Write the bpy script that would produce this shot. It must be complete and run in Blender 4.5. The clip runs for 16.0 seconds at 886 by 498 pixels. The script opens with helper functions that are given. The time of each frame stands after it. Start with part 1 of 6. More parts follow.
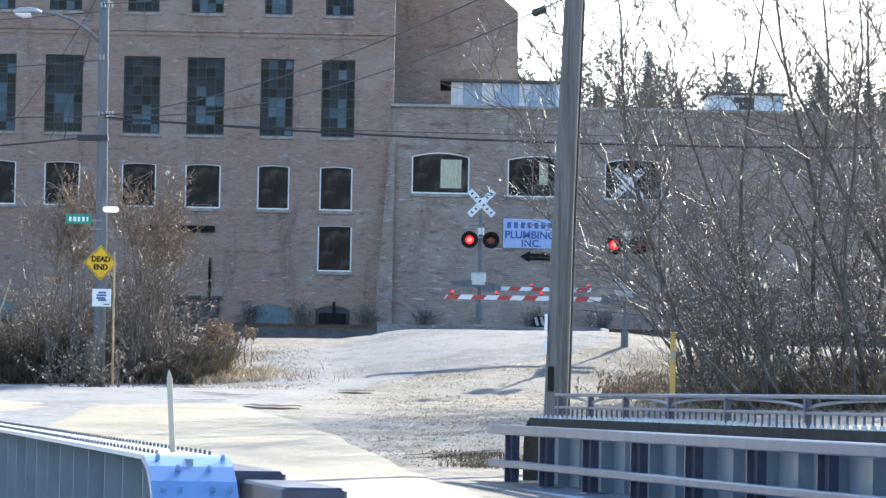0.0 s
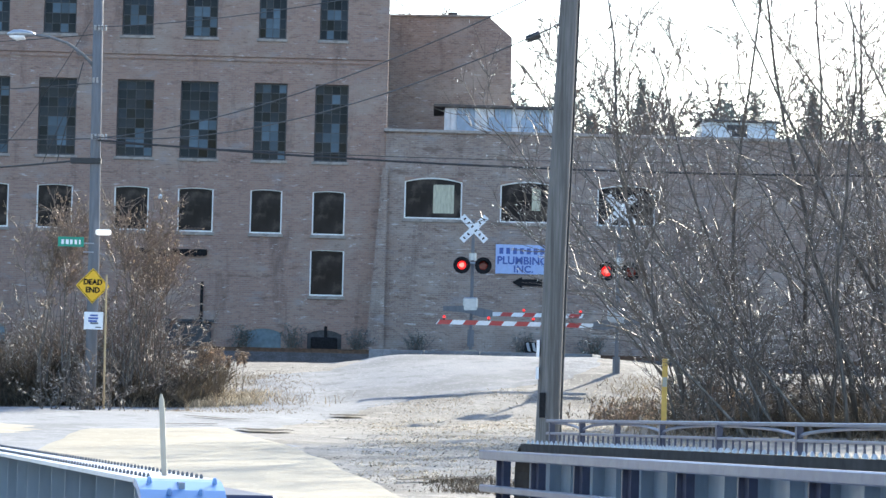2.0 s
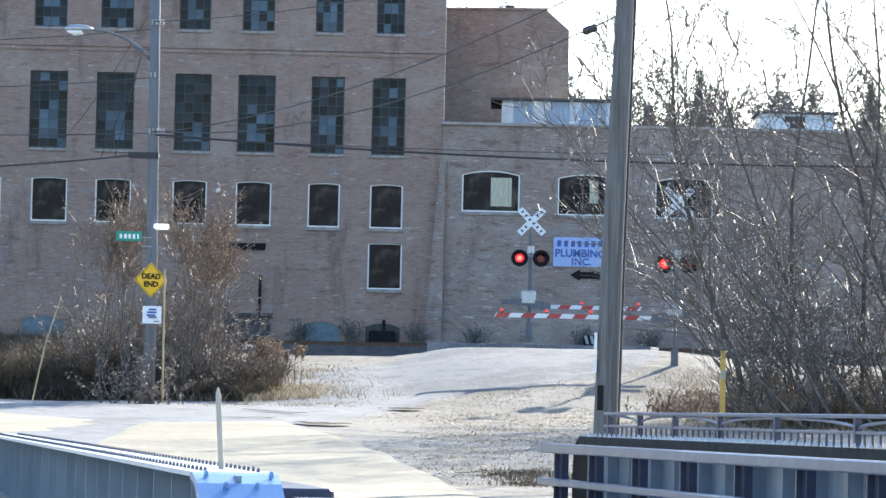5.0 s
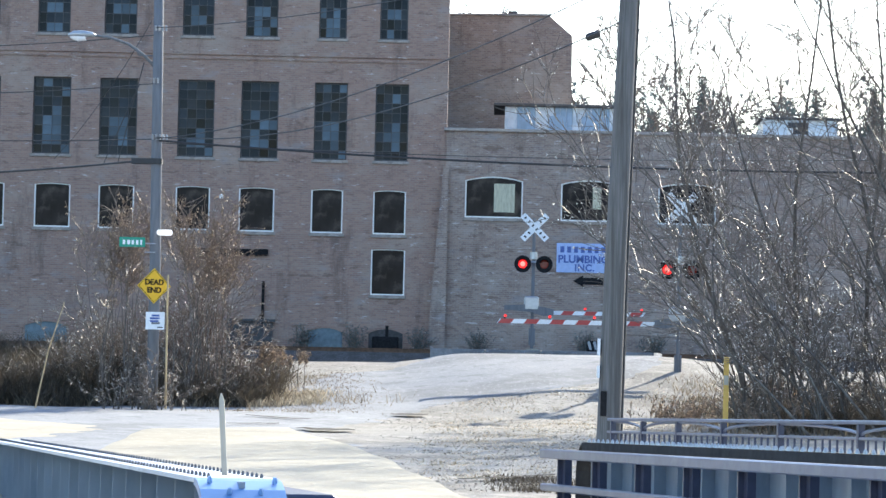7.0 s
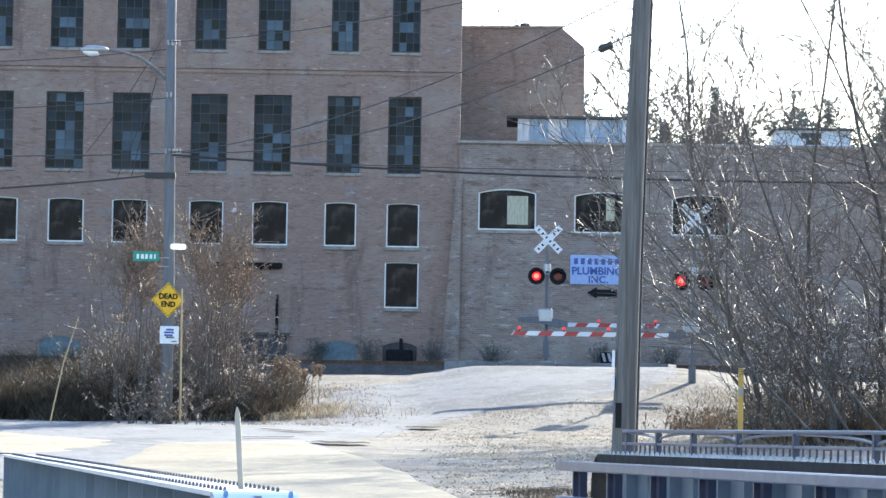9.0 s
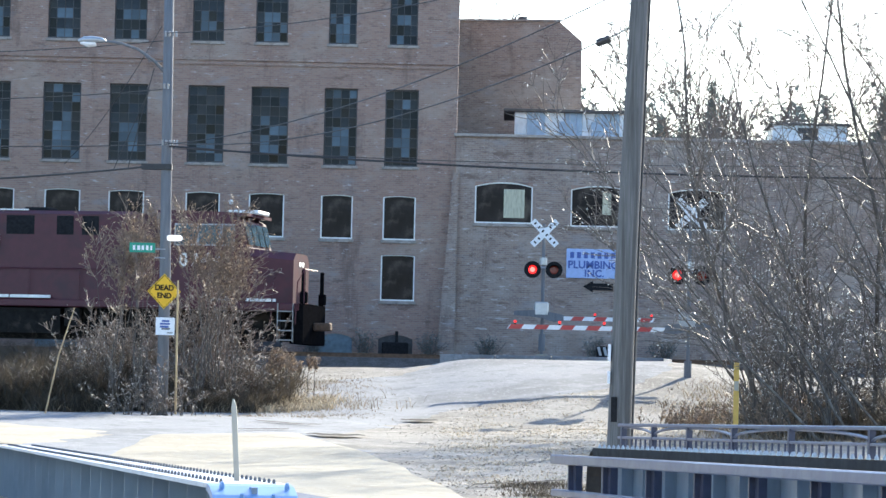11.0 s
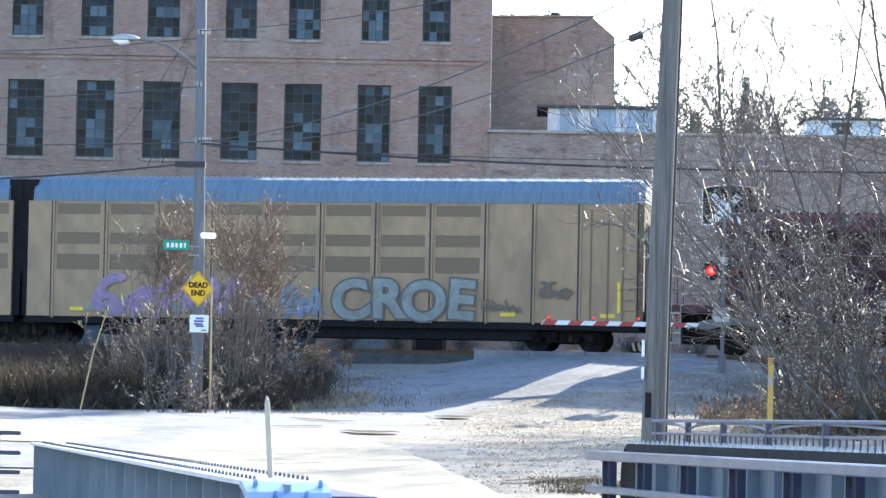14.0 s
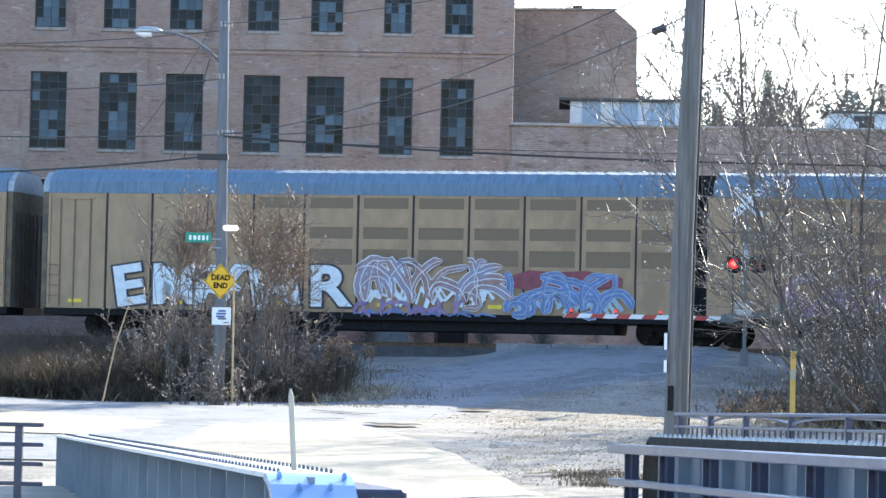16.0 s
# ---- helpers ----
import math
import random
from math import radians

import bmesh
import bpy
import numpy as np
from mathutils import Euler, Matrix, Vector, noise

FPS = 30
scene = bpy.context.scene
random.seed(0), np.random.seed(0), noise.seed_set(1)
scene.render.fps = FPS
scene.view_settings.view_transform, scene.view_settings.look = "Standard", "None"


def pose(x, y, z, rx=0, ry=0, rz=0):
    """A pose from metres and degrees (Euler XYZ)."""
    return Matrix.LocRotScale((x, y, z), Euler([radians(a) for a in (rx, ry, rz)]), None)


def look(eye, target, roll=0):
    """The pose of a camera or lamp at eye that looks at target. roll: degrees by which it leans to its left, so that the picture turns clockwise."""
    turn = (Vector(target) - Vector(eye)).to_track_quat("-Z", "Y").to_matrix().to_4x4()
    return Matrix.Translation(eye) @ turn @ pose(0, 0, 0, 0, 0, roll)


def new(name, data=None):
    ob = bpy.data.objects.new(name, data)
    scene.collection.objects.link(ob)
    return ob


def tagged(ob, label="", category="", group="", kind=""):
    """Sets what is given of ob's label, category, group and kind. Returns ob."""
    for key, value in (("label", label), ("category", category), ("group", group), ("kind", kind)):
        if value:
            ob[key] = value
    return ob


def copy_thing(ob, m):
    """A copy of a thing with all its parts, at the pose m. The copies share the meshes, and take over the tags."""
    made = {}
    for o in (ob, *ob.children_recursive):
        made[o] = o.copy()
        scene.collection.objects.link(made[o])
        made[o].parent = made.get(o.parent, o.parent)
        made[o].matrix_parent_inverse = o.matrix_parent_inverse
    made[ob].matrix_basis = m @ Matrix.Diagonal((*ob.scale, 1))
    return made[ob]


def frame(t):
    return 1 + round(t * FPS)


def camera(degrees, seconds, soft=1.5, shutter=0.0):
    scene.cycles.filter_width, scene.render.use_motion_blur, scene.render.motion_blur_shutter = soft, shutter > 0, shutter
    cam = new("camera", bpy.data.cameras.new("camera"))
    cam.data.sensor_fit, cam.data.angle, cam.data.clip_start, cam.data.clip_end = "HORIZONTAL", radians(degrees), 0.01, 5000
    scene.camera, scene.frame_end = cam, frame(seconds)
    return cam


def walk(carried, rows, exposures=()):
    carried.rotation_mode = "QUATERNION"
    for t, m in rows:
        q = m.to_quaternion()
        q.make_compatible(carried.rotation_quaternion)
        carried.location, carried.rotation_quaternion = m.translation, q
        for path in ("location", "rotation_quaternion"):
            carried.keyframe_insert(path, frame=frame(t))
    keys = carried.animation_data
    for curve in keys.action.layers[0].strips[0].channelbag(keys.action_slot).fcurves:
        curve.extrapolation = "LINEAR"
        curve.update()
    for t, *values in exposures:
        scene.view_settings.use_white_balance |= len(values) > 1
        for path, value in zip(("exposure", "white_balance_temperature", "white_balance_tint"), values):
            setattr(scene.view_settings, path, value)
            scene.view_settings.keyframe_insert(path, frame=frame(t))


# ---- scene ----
cam = camera(15.0, 16.0)
EYE = 1.7
# seconds, sideways step of the eye, yaw, pitch, roll of a hand-held pan
ROWS = [
    (0.0, -0.000, 0.000, 2.202, -1.150),
    (0.5, -0.006, 0.005, 2.236, -1.134),
    (1.0, -0.004, -0.064, 2.527, -1.563),
    (1.5, 0.005, -0.086, 2.637, -1.449),
    (2.0, -0.009, -0.152, 2.635, -1.526),
    (2.5, 0.001, 0.078, 2.506, -1.543),
    (3.0, 0.010, 0.431, 2.549, -1.547),
    (3.5, 0.004, 0.657, 2.555, -1.366),
    (4.0, 0.012, 0.803, 2.499, -1.408),
    (6.5, 0.005, 0.902, 2.490, -1.296),
    (7.0, 0.007, 0.901, 2.592, -1.366),
    (7.5, 0.004, 0.973, 2.643, -1.419),
    (8.0, 0.006, 1.065, 2.622, -1.307),
    (8.5, 0.001, 1.153, 2.808, -1.007),
    (11.0, -0.016, 1.057, 2.683, -1.377),
    (11.5, -0.007, 1.258, 2.659, -1.206),
    (12.0, 0.000, 1.350, 2.743, -1.179),
    (12.5, 0.003, 1.433, 2.673, -1.080),
    (13.0, 0.002, 1.461, 2.688, -1.054),
    (13.5, -0.004, 1.604, 2.628, -1.101),
    (14.0, -0.005, 1.645, 2.608, -1.161),
    (14.5, -0.021, 1.755, 2.538, -0.994),
    (15.0, -0.002, 1.860, 2.594, -1.066),
    (15.5, -0.017, 1.939, 2.568, -1.132),
    (16.0, -0.023, 2.009, 2.478, -1.268),
]
walk(cam, [(t, pose(x, 0, EYE, 90 + pitch, roll, yaw)) for t, x, yaw, pitch, roll in ROWS],
     exposures=[(0.0, 1.4, 6020, 10), (4.0, 1.4, 6020, 10), (11.0, 1.45, 6020, 10), (12.5, 1.7, 6020, 10), (14.0, 1.7, 6000, 10), (16.0, 1.63, 5980, 10)])

# ---- world and sun ----
SUN_AZ, SUN_EL = radians(27), radians(26.5)      # to the right of straight ahead, above the horizon
world = bpy.data.worlds.new("sky")
scene.world = world
world.use_nodes = True
wn = world.node_tree.nodes
sky = wn.new("ShaderNodeTexSky")
sky.sky_type, sky.sun_disc = "NISHITA", False
sky.sun_elevation, sky.sun_rotation = SUN_EL, SUN_AZ
sky.air_density, sky.dust_density, sky.ozone_density = 1.1, 1.0, 2.3
world.node_tree.links.new(sky.outputs[0], wn["Background"].inputs[0])
wn["Background"].inputs[1].default_value = 0.148
sun_data = bpy.data.lights.new("sun", "SUN")
sun_data.energy, sun_data.angle, sun_data.color = 5.0, radians(0.5), (1.0, 0.895, 0.69)
sun = new("sun", sun_data)
SUN_DIR = Vector((math.sin(SUN_AZ) * math.cos(SUN_EL), math.cos(SUN_AZ) * math.cos(SUN_EL), math.sin(SUN_EL)))
sun.matrix_world = look(SUN_DIR * 50, (0, 0, 0))


# ---- materials ----
def material(name, colour, rough=0.7, metal=0.0, vary=0.15, scale=8.0, bump=0.0, spots=None, spot_scale=1.5, spot_at=0.55,
             each=0.0, stretch=(1, 1, 1), coat=0.0, island=0.0, glow=None, shine=0.5):
    """Base colour with grain at one scale, blotches of a second colour at another, and fine relief."""
    m = bpy.data.materials.new(name)
    m.use_nodes = True
    nt = m.node_tree
    n, link = nt.nodes, nt.links.new
    b = n["Principled BSDF"]
    b.inputs["Roughness"].default_value, b.inputs["Metallic"].default_value = rough, metal
    b.inputs["Coat Weight"].default_value, b.inputs["Specular IOR Level"].default_value = coat, shine
    tc, mp = n.new("ShaderNodeTexCoord"), n.new("ShaderNodeMapping")
    mp.inputs["Scale"].default_value = stretch
    link(tc.outputs["Object"], mp.inputs["Vector"])
    grain = n.new("ShaderNodeTexNoise")
    grain.inputs["Scale"].default_value, grain.inputs["Detail"].default_value = scale, 6
    link(mp.outputs[0], grain.inputs["Vector"])
    ramp = n.new("ShaderNodeValToRGB")
    ramp.color_ramp.elements[0].position, ramp.color_ramp.elements[1].position = 0.3, 0.7
    ramp.color_ramp.elements[0].color = (*[c * (1 - vary) for c in colour], 1)
    ramp.color_ramp.elements[1].color = (*[min(1, c * (1 + vary)) for c in colour], 1)
    link(grain.outputs["Fac"], ramp.inputs["Fac"])
    out = ramp.outputs["Color"]
    if spots:
        big = n.new("ShaderNodeTexNoise")
        big.inputs["Scale"].default_value, big.inputs["Detail"].default_value, big.inputs["Roughness"].default_value = spot_scale, 5, 0.65
        link(mp.outputs[0], big.inputs["Vector"])
        r2 = n.new("ShaderNodeValToRGB")
        r2.color_ramp.elements[0].position, r2.color_ramp.elements[1].position = spot_at - 0.07, spot_at + 0.07
        mix = n.new("ShaderNodeMix")
        mix.data_type = "RGBA"
        link(big.outputs["Fac"], r2.inputs["Fac"])
        link(r2.outputs["Color"], mix.inputs["Factor"])
        link(out, mix.inputs["A"])
        mix.inputs["B"].default_value = (*spots, 1)
        out = mix.outputs["Result"]
    if each or island:
        hs = n.new("ShaderNodeHueSaturation")
        if each:
            info = n.new("ShaderNodeObjectInfo")
            src = info.outputs["Random"]
        else:
            info = n.new("ShaderNodeNewGeometry")
            src = info.outputs["Random Per Island"]
        amount = each or island
        rng = n.new("ShaderNodeMapRange")
        rng.inputs["To Min"].default_value, rng.inputs["To Max"].default_value = 1 - amount, 1 + amount
        link(src, rng.inputs["Value"])
        link(rng.outputs[0], hs.inputs["Value"])
        link(out, hs.inputs["Color"])
        out = hs.outputs["Color"]
    link(out, b.inputs["Base Color"])
    if bump:
        bp = n.new("ShaderNodeBump")
        bp.inputs["Strength"].default_value, bp.inputs["Distance"].default_value = bump, 0.02
        link(grain.outputs["Fac"], bp.inputs["Height"])
        link(bp.outputs[0], b.inputs["Normal"])
    if glow:
        b.inputs["Emission Color"].default_value, b.inputs["Emission Strength"].default_value = (*glow[0], 1), glow[1]
    return m


def brick_material(name, one, two, mortar, pale):
    """Courses of brick 0.21 x 0.075 m on upright walls, with stains and pale worn patches."""
    m = bpy.data.materials.new(name)
    m.use_nodes = True
    nt = m.node_tree
    n, link = nt.nodes, nt.links.new
    b = n["Principled BSDF"]
    b.inputs["Roughness"].default_value = 0.9
    tc, sep, add, com = (n.new("ShaderNode" + k) for k in ("TexCoord", "SeparateXYZ", "Math", "CombineXYZ"))
    link(tc.outputs["Object"], sep.inputs[0])
    link(sep.outputs["X"], add.inputs[0])
    link(sep.outputs["Y"], add.inputs[1])
    link(add.outputs[0], com.inputs["X"])
    link(sep.outputs["Z"], com.inputs["Y"])
    br = n.new("ShaderNodeTexBrick")
    for k, v in (("Scale", 1.0), ("Brick Width", 0.21), ("Row Height", 0.075), ("Mortar Size", 0.009), ("Bias", 0.0)):
        br.inputs[k].default_value = v
    br.inputs["Color1"].default_value, br.inputs["Color2"].default_value, br.inputs["Mortar"].default_value = (*one, 1), (*two, 1), (*mortar, 1)
    link(com.outputs[0], br.inputs["Vector"])
    out = br.outputs["Color"]
    for scale, at, width, colour, stretch, top in ((0.35, 0.5, 0.14, pale, (1, 1, 1.6), 0.55), (3.0, 0.6, 0.06, (0.36, 0.31, 0.28), (0.6, 0.6, 2.2), 0.55),
                                                  (0.6, 0.55, 0.12, (0.08, 0.055, 0.05), (1.5, 1.5, 0.35), 0.5), (1.6, 0.57, 0.08, (0.13, 0.085, 0.07), (0.7, 0.7, 2.0), 0.6), (4.2, 0.6, 0.05, (0.58, 0.53, 0.5), (0.4, 0.4, 1.7), 0.7), (1.1, 0.56, 0.1, (0.3, 0.285, 0.29), (0.5, 0.5, 1.4), 0.5), (9.0, 0.6, 0.06, (0.1, 0.07, 0.06), (0.5, 0.5, 1.2), 0.6)):
        mp, no, rp, mix = n.new("ShaderNodeMapping"), n.new("ShaderNodeTexNoise"), n.new("ShaderNodeMapRange"), n.new("ShaderNodeMix")
        mp.inputs["Scale"].default_value = stretch
        link(tc.outputs["Object"], mp.inputs[0])
        link(mp.outputs[0], no.inputs["Vector"])
        no.inputs["Scale"].default_value, no.inputs["Detail"].default_value, no.inputs["Roughness"].default_value = scale, 6, 0.7
        rp.inputs["From Min"].default_value, rp.inputs["From Max"].default_value, rp.inputs["To Max"].default_value = at, at + width, top
        link(no.outputs["Fac"], rp.inputs["Value"])
        mix.data_type = "RGBA"
        link(rp.outputs[0], mix.inputs["Factor"])
        link(out, mix.inputs["A"])
        mix.inputs["B"].default_value = (*colour, 1)
        out = mix.outputs["Result"]
    link(out, b.inputs["Base Color"])
    bp = n.new("ShaderNodeBump")
    bp.inputs["Strength"].default_value, bp.inputs["Distance"].default_value = 0.6, 0.01
    link(br.outputs["Fac"], bp.inputs["Height"])
    bp.invert = True
    link(bp.outputs[0], b.inputs["Normal"])
    return m


def leaf_material(name, colour, glow_through=0.5, vary=0.3):
    m = material(name, colour, 0.6, vary=vary, scale=3, island=0.45)
    nt = m.node_tree
    b, out = nt.nodes["Principled BSDF"], nt.nodes["Material Output"]
    tr, mix = nt.nodes.new("ShaderNodeBsdfTranslucent"), nt.nodes.new("ShaderNodeMixShader")
    src = b.inputs["Base Color"].links[0].from_socket
    nt.links.new(src, tr.inputs["Color"])
    mix.inputs["Fac"].default_value = glow_through
    nt.links.new(b.outputs[0], mix.inputs[1])
    nt.links.new(tr.outputs[0], mix.inputs[2])
    nt.links.new(mix.outputs[0], out.inputs["Surface"])
    return m


M = {}
M["brick"] = brick_material("brick", (0.36, 0.235, 0.185), (0.27, 0.175, 0.145), (0.315, 0.25, 0.215), (0.4, 0.335, 0.285))
M["brick_old"] = brick_material("brick_old", (0.34, 0.25, 0.205), (0.24, 0.175, 0.15), (0.33, 0.285, 0.255), (0.43, 0.375, 0.33))
M["stone"] = material("stone", (0.36, 0.32, 0.29), 0.85, vary=0.15, scale=9, bump=0.2, spots=(0.25, 0.22, 0.2), spot_scale=2.5)
M["white_paint"] = material("white_paint", (0.8, 0.8, 0.78), 0.5, vary=0.06, scale=6, spots=(0.62, 0.62, 0.6), spot_scale=4, spot_at=0.62)
M["dark_steel"] = material("dark_steel", (0.06, 0.06, 0.065), 0.55, metal=0.3, vary=0.3, scale=9)
M["black"] = material("black", (0.02, 0.02, 0.022), 0.85, shine=0.08, vary=0.3, scale=12)
M["soot"] = material("soot", (0.007, 0.007, 0.008), 1.0, shine=0.0, vary=0.3, scale=8)
M["glass_dark"] = material("glass_dark", (0.022, 0.018, 0.02), 0.1, shine=0.07, vary=0.3, scale=2, spots=(0.085, 0.07, 0.06), spot_scale=0.9, spot_at=0.58)
M["pane"] = material("pane", (0.018, 0.023, 0.03), 0.1, shine=0.12, vary=0.25, scale=3, each=0.75)
M["pane_pale"] = material("pane_pale", (0.07, 0.108, 0.145), 0.3, shine=0.25, vary=0.15, scale=3, each=0.35)
M["curtain"] = material("curtain", (0.5, 0.48, 0.36), 0.8, vary=0.2, scale=7, stretch=(4, 1, 0.6))
M["roofing"] = material("roofing", (0.1, 0.1, 0.1), 0.9, vary=0.2, scale=4)
M["loco_red"] = material("loco_red", (0.066, 0.008, 0.018), 0.5, vary=0.14, scale=3, bump=0.02, spots=(0.042, 0.008, 0.017), spot_scale=0.9, spot_at=0.58)
M["loco_under"] = material("loco_under", (0.016, 0.015, 0.0145), 0.9, shine=0.1, vary=0.35, scale=5, spots=(0.045, 0.038, 0.032), spot_scale=2.2, spot_at=0.6)
M["grille"] = material("grille", (0.042, 0.012, 0.017), 0.7, vary=0.3, scale=12)
M["rack_yellow"] = material("rack_yellow", (0.39, 0.262, 0.152), 0.6, vary=0.1, scale=2.5, stretch=(1, 1, 0.5), spots=(0.31, 0.21, 0.125), spot_scale=1.1, spot_at=0.56)
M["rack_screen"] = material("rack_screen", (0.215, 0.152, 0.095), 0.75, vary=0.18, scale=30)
M["rack_roof"] = material("rack_roof", (0.14, 0.205, 0.275), 0.6, metal=0.05, vary=0.1, scale=2, stretch=(6, 1, 1), spots=(0.11, 0.165, 0.225), spot_scale=1.3)
M["galvanised"] = material("galvanised", (0.34, 0.365, 0.39), 0.5, metal=0.3, vary=0.12, scale=5)
M["sill_white"] = material("sill_white", (0.78, 0.78, 0.76), 0.5, vary=0.12, scale=6)
M["plate_yellow"] = material("plate_yellow", (0.8, 0.58, 0.04), 0.4, vary=0.08)
M["steel"] = material("steel", (0.25, 0.25, 0.26), 0.45, metal=0.8, vary=0.2, scale=6)
M["rust"] = material("rust", (0.12, 0.075, 0.05), 0.85, vary=0.3, scale=8)
M["ballast"] = material("ballast", (0.072, 0.069, 0.067), 0.95, vary=0.5, scale=22, bump=0.8, spots=(0.045, 0.042, 0.04), spot_scale=2)
M["tie"] = material("tie", (0.1, 0.075, 0.055), 0.9, vary=0.3, scale=5, each=0.3)

# ---- geometry helpers ----
def geo():
    return [], []


def quad(g, *pts):
    i = len(g[0])
    g[0].extend(Vector(p) for p in pts)
    g[1].append(tuple(range(i, i + len(pts))))


def box(g, x0, x1, y0, y1, z0, z1):
    i = len(g[0])
    g[0].extend(Vector((x, y, z)) for z in (z0, z1) for y in (y0, y1) for x in (x0, x1))
    for f in ((0, 2, 3, 1), (4, 5, 7, 6), (0, 1, 5, 4), (2, 6, 7, 3), (0, 4, 6, 2), (1, 3, 7, 5)):
        g[1].append(tuple(i + k for k in f))


def bevel_box(g, x0, x1, y0, y1, z0, z1, b):
    """A box with chamfered upright and level edges seen from the front and top."""
    ring = lambda c, z: [Vector(p) for p in ((x0 + c, y0, z), (x1 - c, y0, z), (x1, y0 + c, z), (x1, y1 - c, z), (x1 - c, y1, z), (x0 + c, y1, z), (x0, y1 - c, z), (x0, y0 + c, z))]
    inner = lambda z: [Vector((x0 + b + (p.x - x0) * (x1 - x0 - 2 * b) / (x1 - x0), y0 + b + (p.y - y0) * (y1 - y0 - 2 * b) / (y1 - y0), z)) for p in ring(b, z)]
    loft(g, [inner(z0), ring(b, z0 + b), ring(b, z1 - b), inner(z1)], True)


def loft(g, rings, caps=True):
    """Joins rings of equal length; rings run counter-clockwise round the way that they are stacked."""
    i, n = len(g[0]), len(rings[0])
    for ring in rings:
        g[0].extend(Vector(p) for p in ring)
    for a in range(len(rings) - 1):
        for k in range(n):
            p, q = i + a * n + k, i + a * n + (k + 1) % n
            g[1].append((p, q, q + n, p + n))
    if caps:
        g[1].append(tuple(i + k for k in reversed(range(n))))
        g[1].append(tuple(i + (len(rings) - 1) * n + k for k in range(n)))


def tube(g, pts, radii, n=6, caps=True):
    """A round bar along pts; radii one number or one for each point."""
    pts = [Vector(p) for p in pts]
    if not isinstance(radii, (list, tuple)):
        radii = [radii] * len(pts)
    rings = []
    for k, p in enumerate(pts):
        d = (pts[min(k + 1, len(pts) - 1)] - pts[max(k - 1, 0)]).normalized()
        u = d.cross(Vector((0, 0, 1)) if abs(d.z) < 0.9 else Vector((1, 0, 0))).normalized()
        v = d.cross(u)
        rings.append([p + radii[k] * (math.cos(2 * math.pi * a / n) * u + math.sin(2 * math.pi * a / n) * v) for a in range(n)])
    loft(g, rings, caps)


def prism(g, outline, y0, y1):
    """An outline of (x, z) drawn out from y0 to y1."""
    loft(g, [[(x, y0, z) for x, z in outline], [(x, y1, z) for x, z in outline]])


def mesh_of(name, g, mats, smooth=False):
    me = bpy.data.meshes.new(name)
    me.from_pydata(g[0], [], g[1])
    me.materials.append(mats)
    b = bmesh.new()
    b.from_mesh(me)
    bmesh.ops.recalc_face_normals(b, faces=b.faces)
    b.to_mesh(me)
    b.free()
    if smooth:
        for p in me.polygons:
            p.use_smooth = True
    return me


def part(name, g, mat, parent=None, label="", at=None, smooth=False):
    ob = new(name, mesh_of(name, g, M[mat], smooth))
    if at is not None:
        ob.matrix_basis = at
    ob.parent = parent
    return tagged(ob, label)


def thing(name, at, label, category, group="", kind=""):
    ob = new(name)
    ob.matrix_basis = at
    ob.empty_display_size = 0.3
    return tagged(ob, label, category, group, kind)


def piece(name, me, parent, at):
    """One more object on a shared mesh."""
    ob = new(name, me)
    ob.parent, ob.matrix_basis = parent, at
    return ob


def letters(text, size, mat, parent, at, name="lettering", depth=0.006, space=1.0, bold=0.0):
    c = bpy.data.curves.new(name, "FONT")
    c.body, c.size, c.extrude, c.align_x, c.align_y, c.space_character, c.offset = text, size, depth, "CENTER", "CENTER", space, bold
    tmp = bpy.data.objects.new(name, c)
    me = bpy.data.meshes.new_from_object(tmp)
    bpy.data.objects.remove(tmp)
    me.materials.clear()
    me.materials.append(M[mat])
    ob = new(name, me)
    ob.parent, ob.matrix_basis = parent, at
    return ob
# rows of (y, left edge, right edge)
ROAD = [(66, -24, -1.4), (77.5, -24, -3.2), (83, -24, -4.8), (94, -24, -2.9), (96.5, -24, -2.3), (98, -7.8, -1.9), (100.2, -6.9, -0.4), (101.5, -6.4, 2.6), (104.3, -5.5, 4.6), (106.5, -4.3, 5.2), (108.2, -2.4, 5.4), (128, -2.2, 5.8)]
APRON = [(30, -14, 2.4), (48.8, -10, 0.57), (61.7, -8.6, -0.76), (70.3, -8.5, -2.06), (77.5, -8.6, -3.32), (82.6, -8.7, -4.7), (84.9, -5.5, -5.1)]
PATCH = [(76.5, -24, -11.0), (80.5, -24, -9.7), (84.2, -24, -9.9), (86.3, -24, -11.6), (87.6, -24, -14.0)]
RUTS = [(-5.0, 84.5, -3.5, 84.4, 1.5), (-2.95, 95.0, -1.9, 94.8, 1.0), (-0.7, 64.6, 1.2, 66.4, 0.6), (-6.9, 86.4, -5.6, 87.2, 0.5), (-6.8, 91.6, -5.0, 91.0, 0.5)]

# ---- plan ----
TURN = 11.5                                    # the track runs this many degrees off the facade, nearer on the right
RAIL_Z = 3.42
SPEED = 11.3
TRACK = pose(0, 112, RAIL_Z, 0, 0, -TURN)       # x along the track, towards the right
TN = Vector((math.sin(radians(TURN)), math.cos(radians(TURN)), 0))
WALL_Y = 128.0


def ease(a, b, v):
    u = min(1, max(0, (v - a) / (b - a)))
    return u * u * (3 - 2 * u)


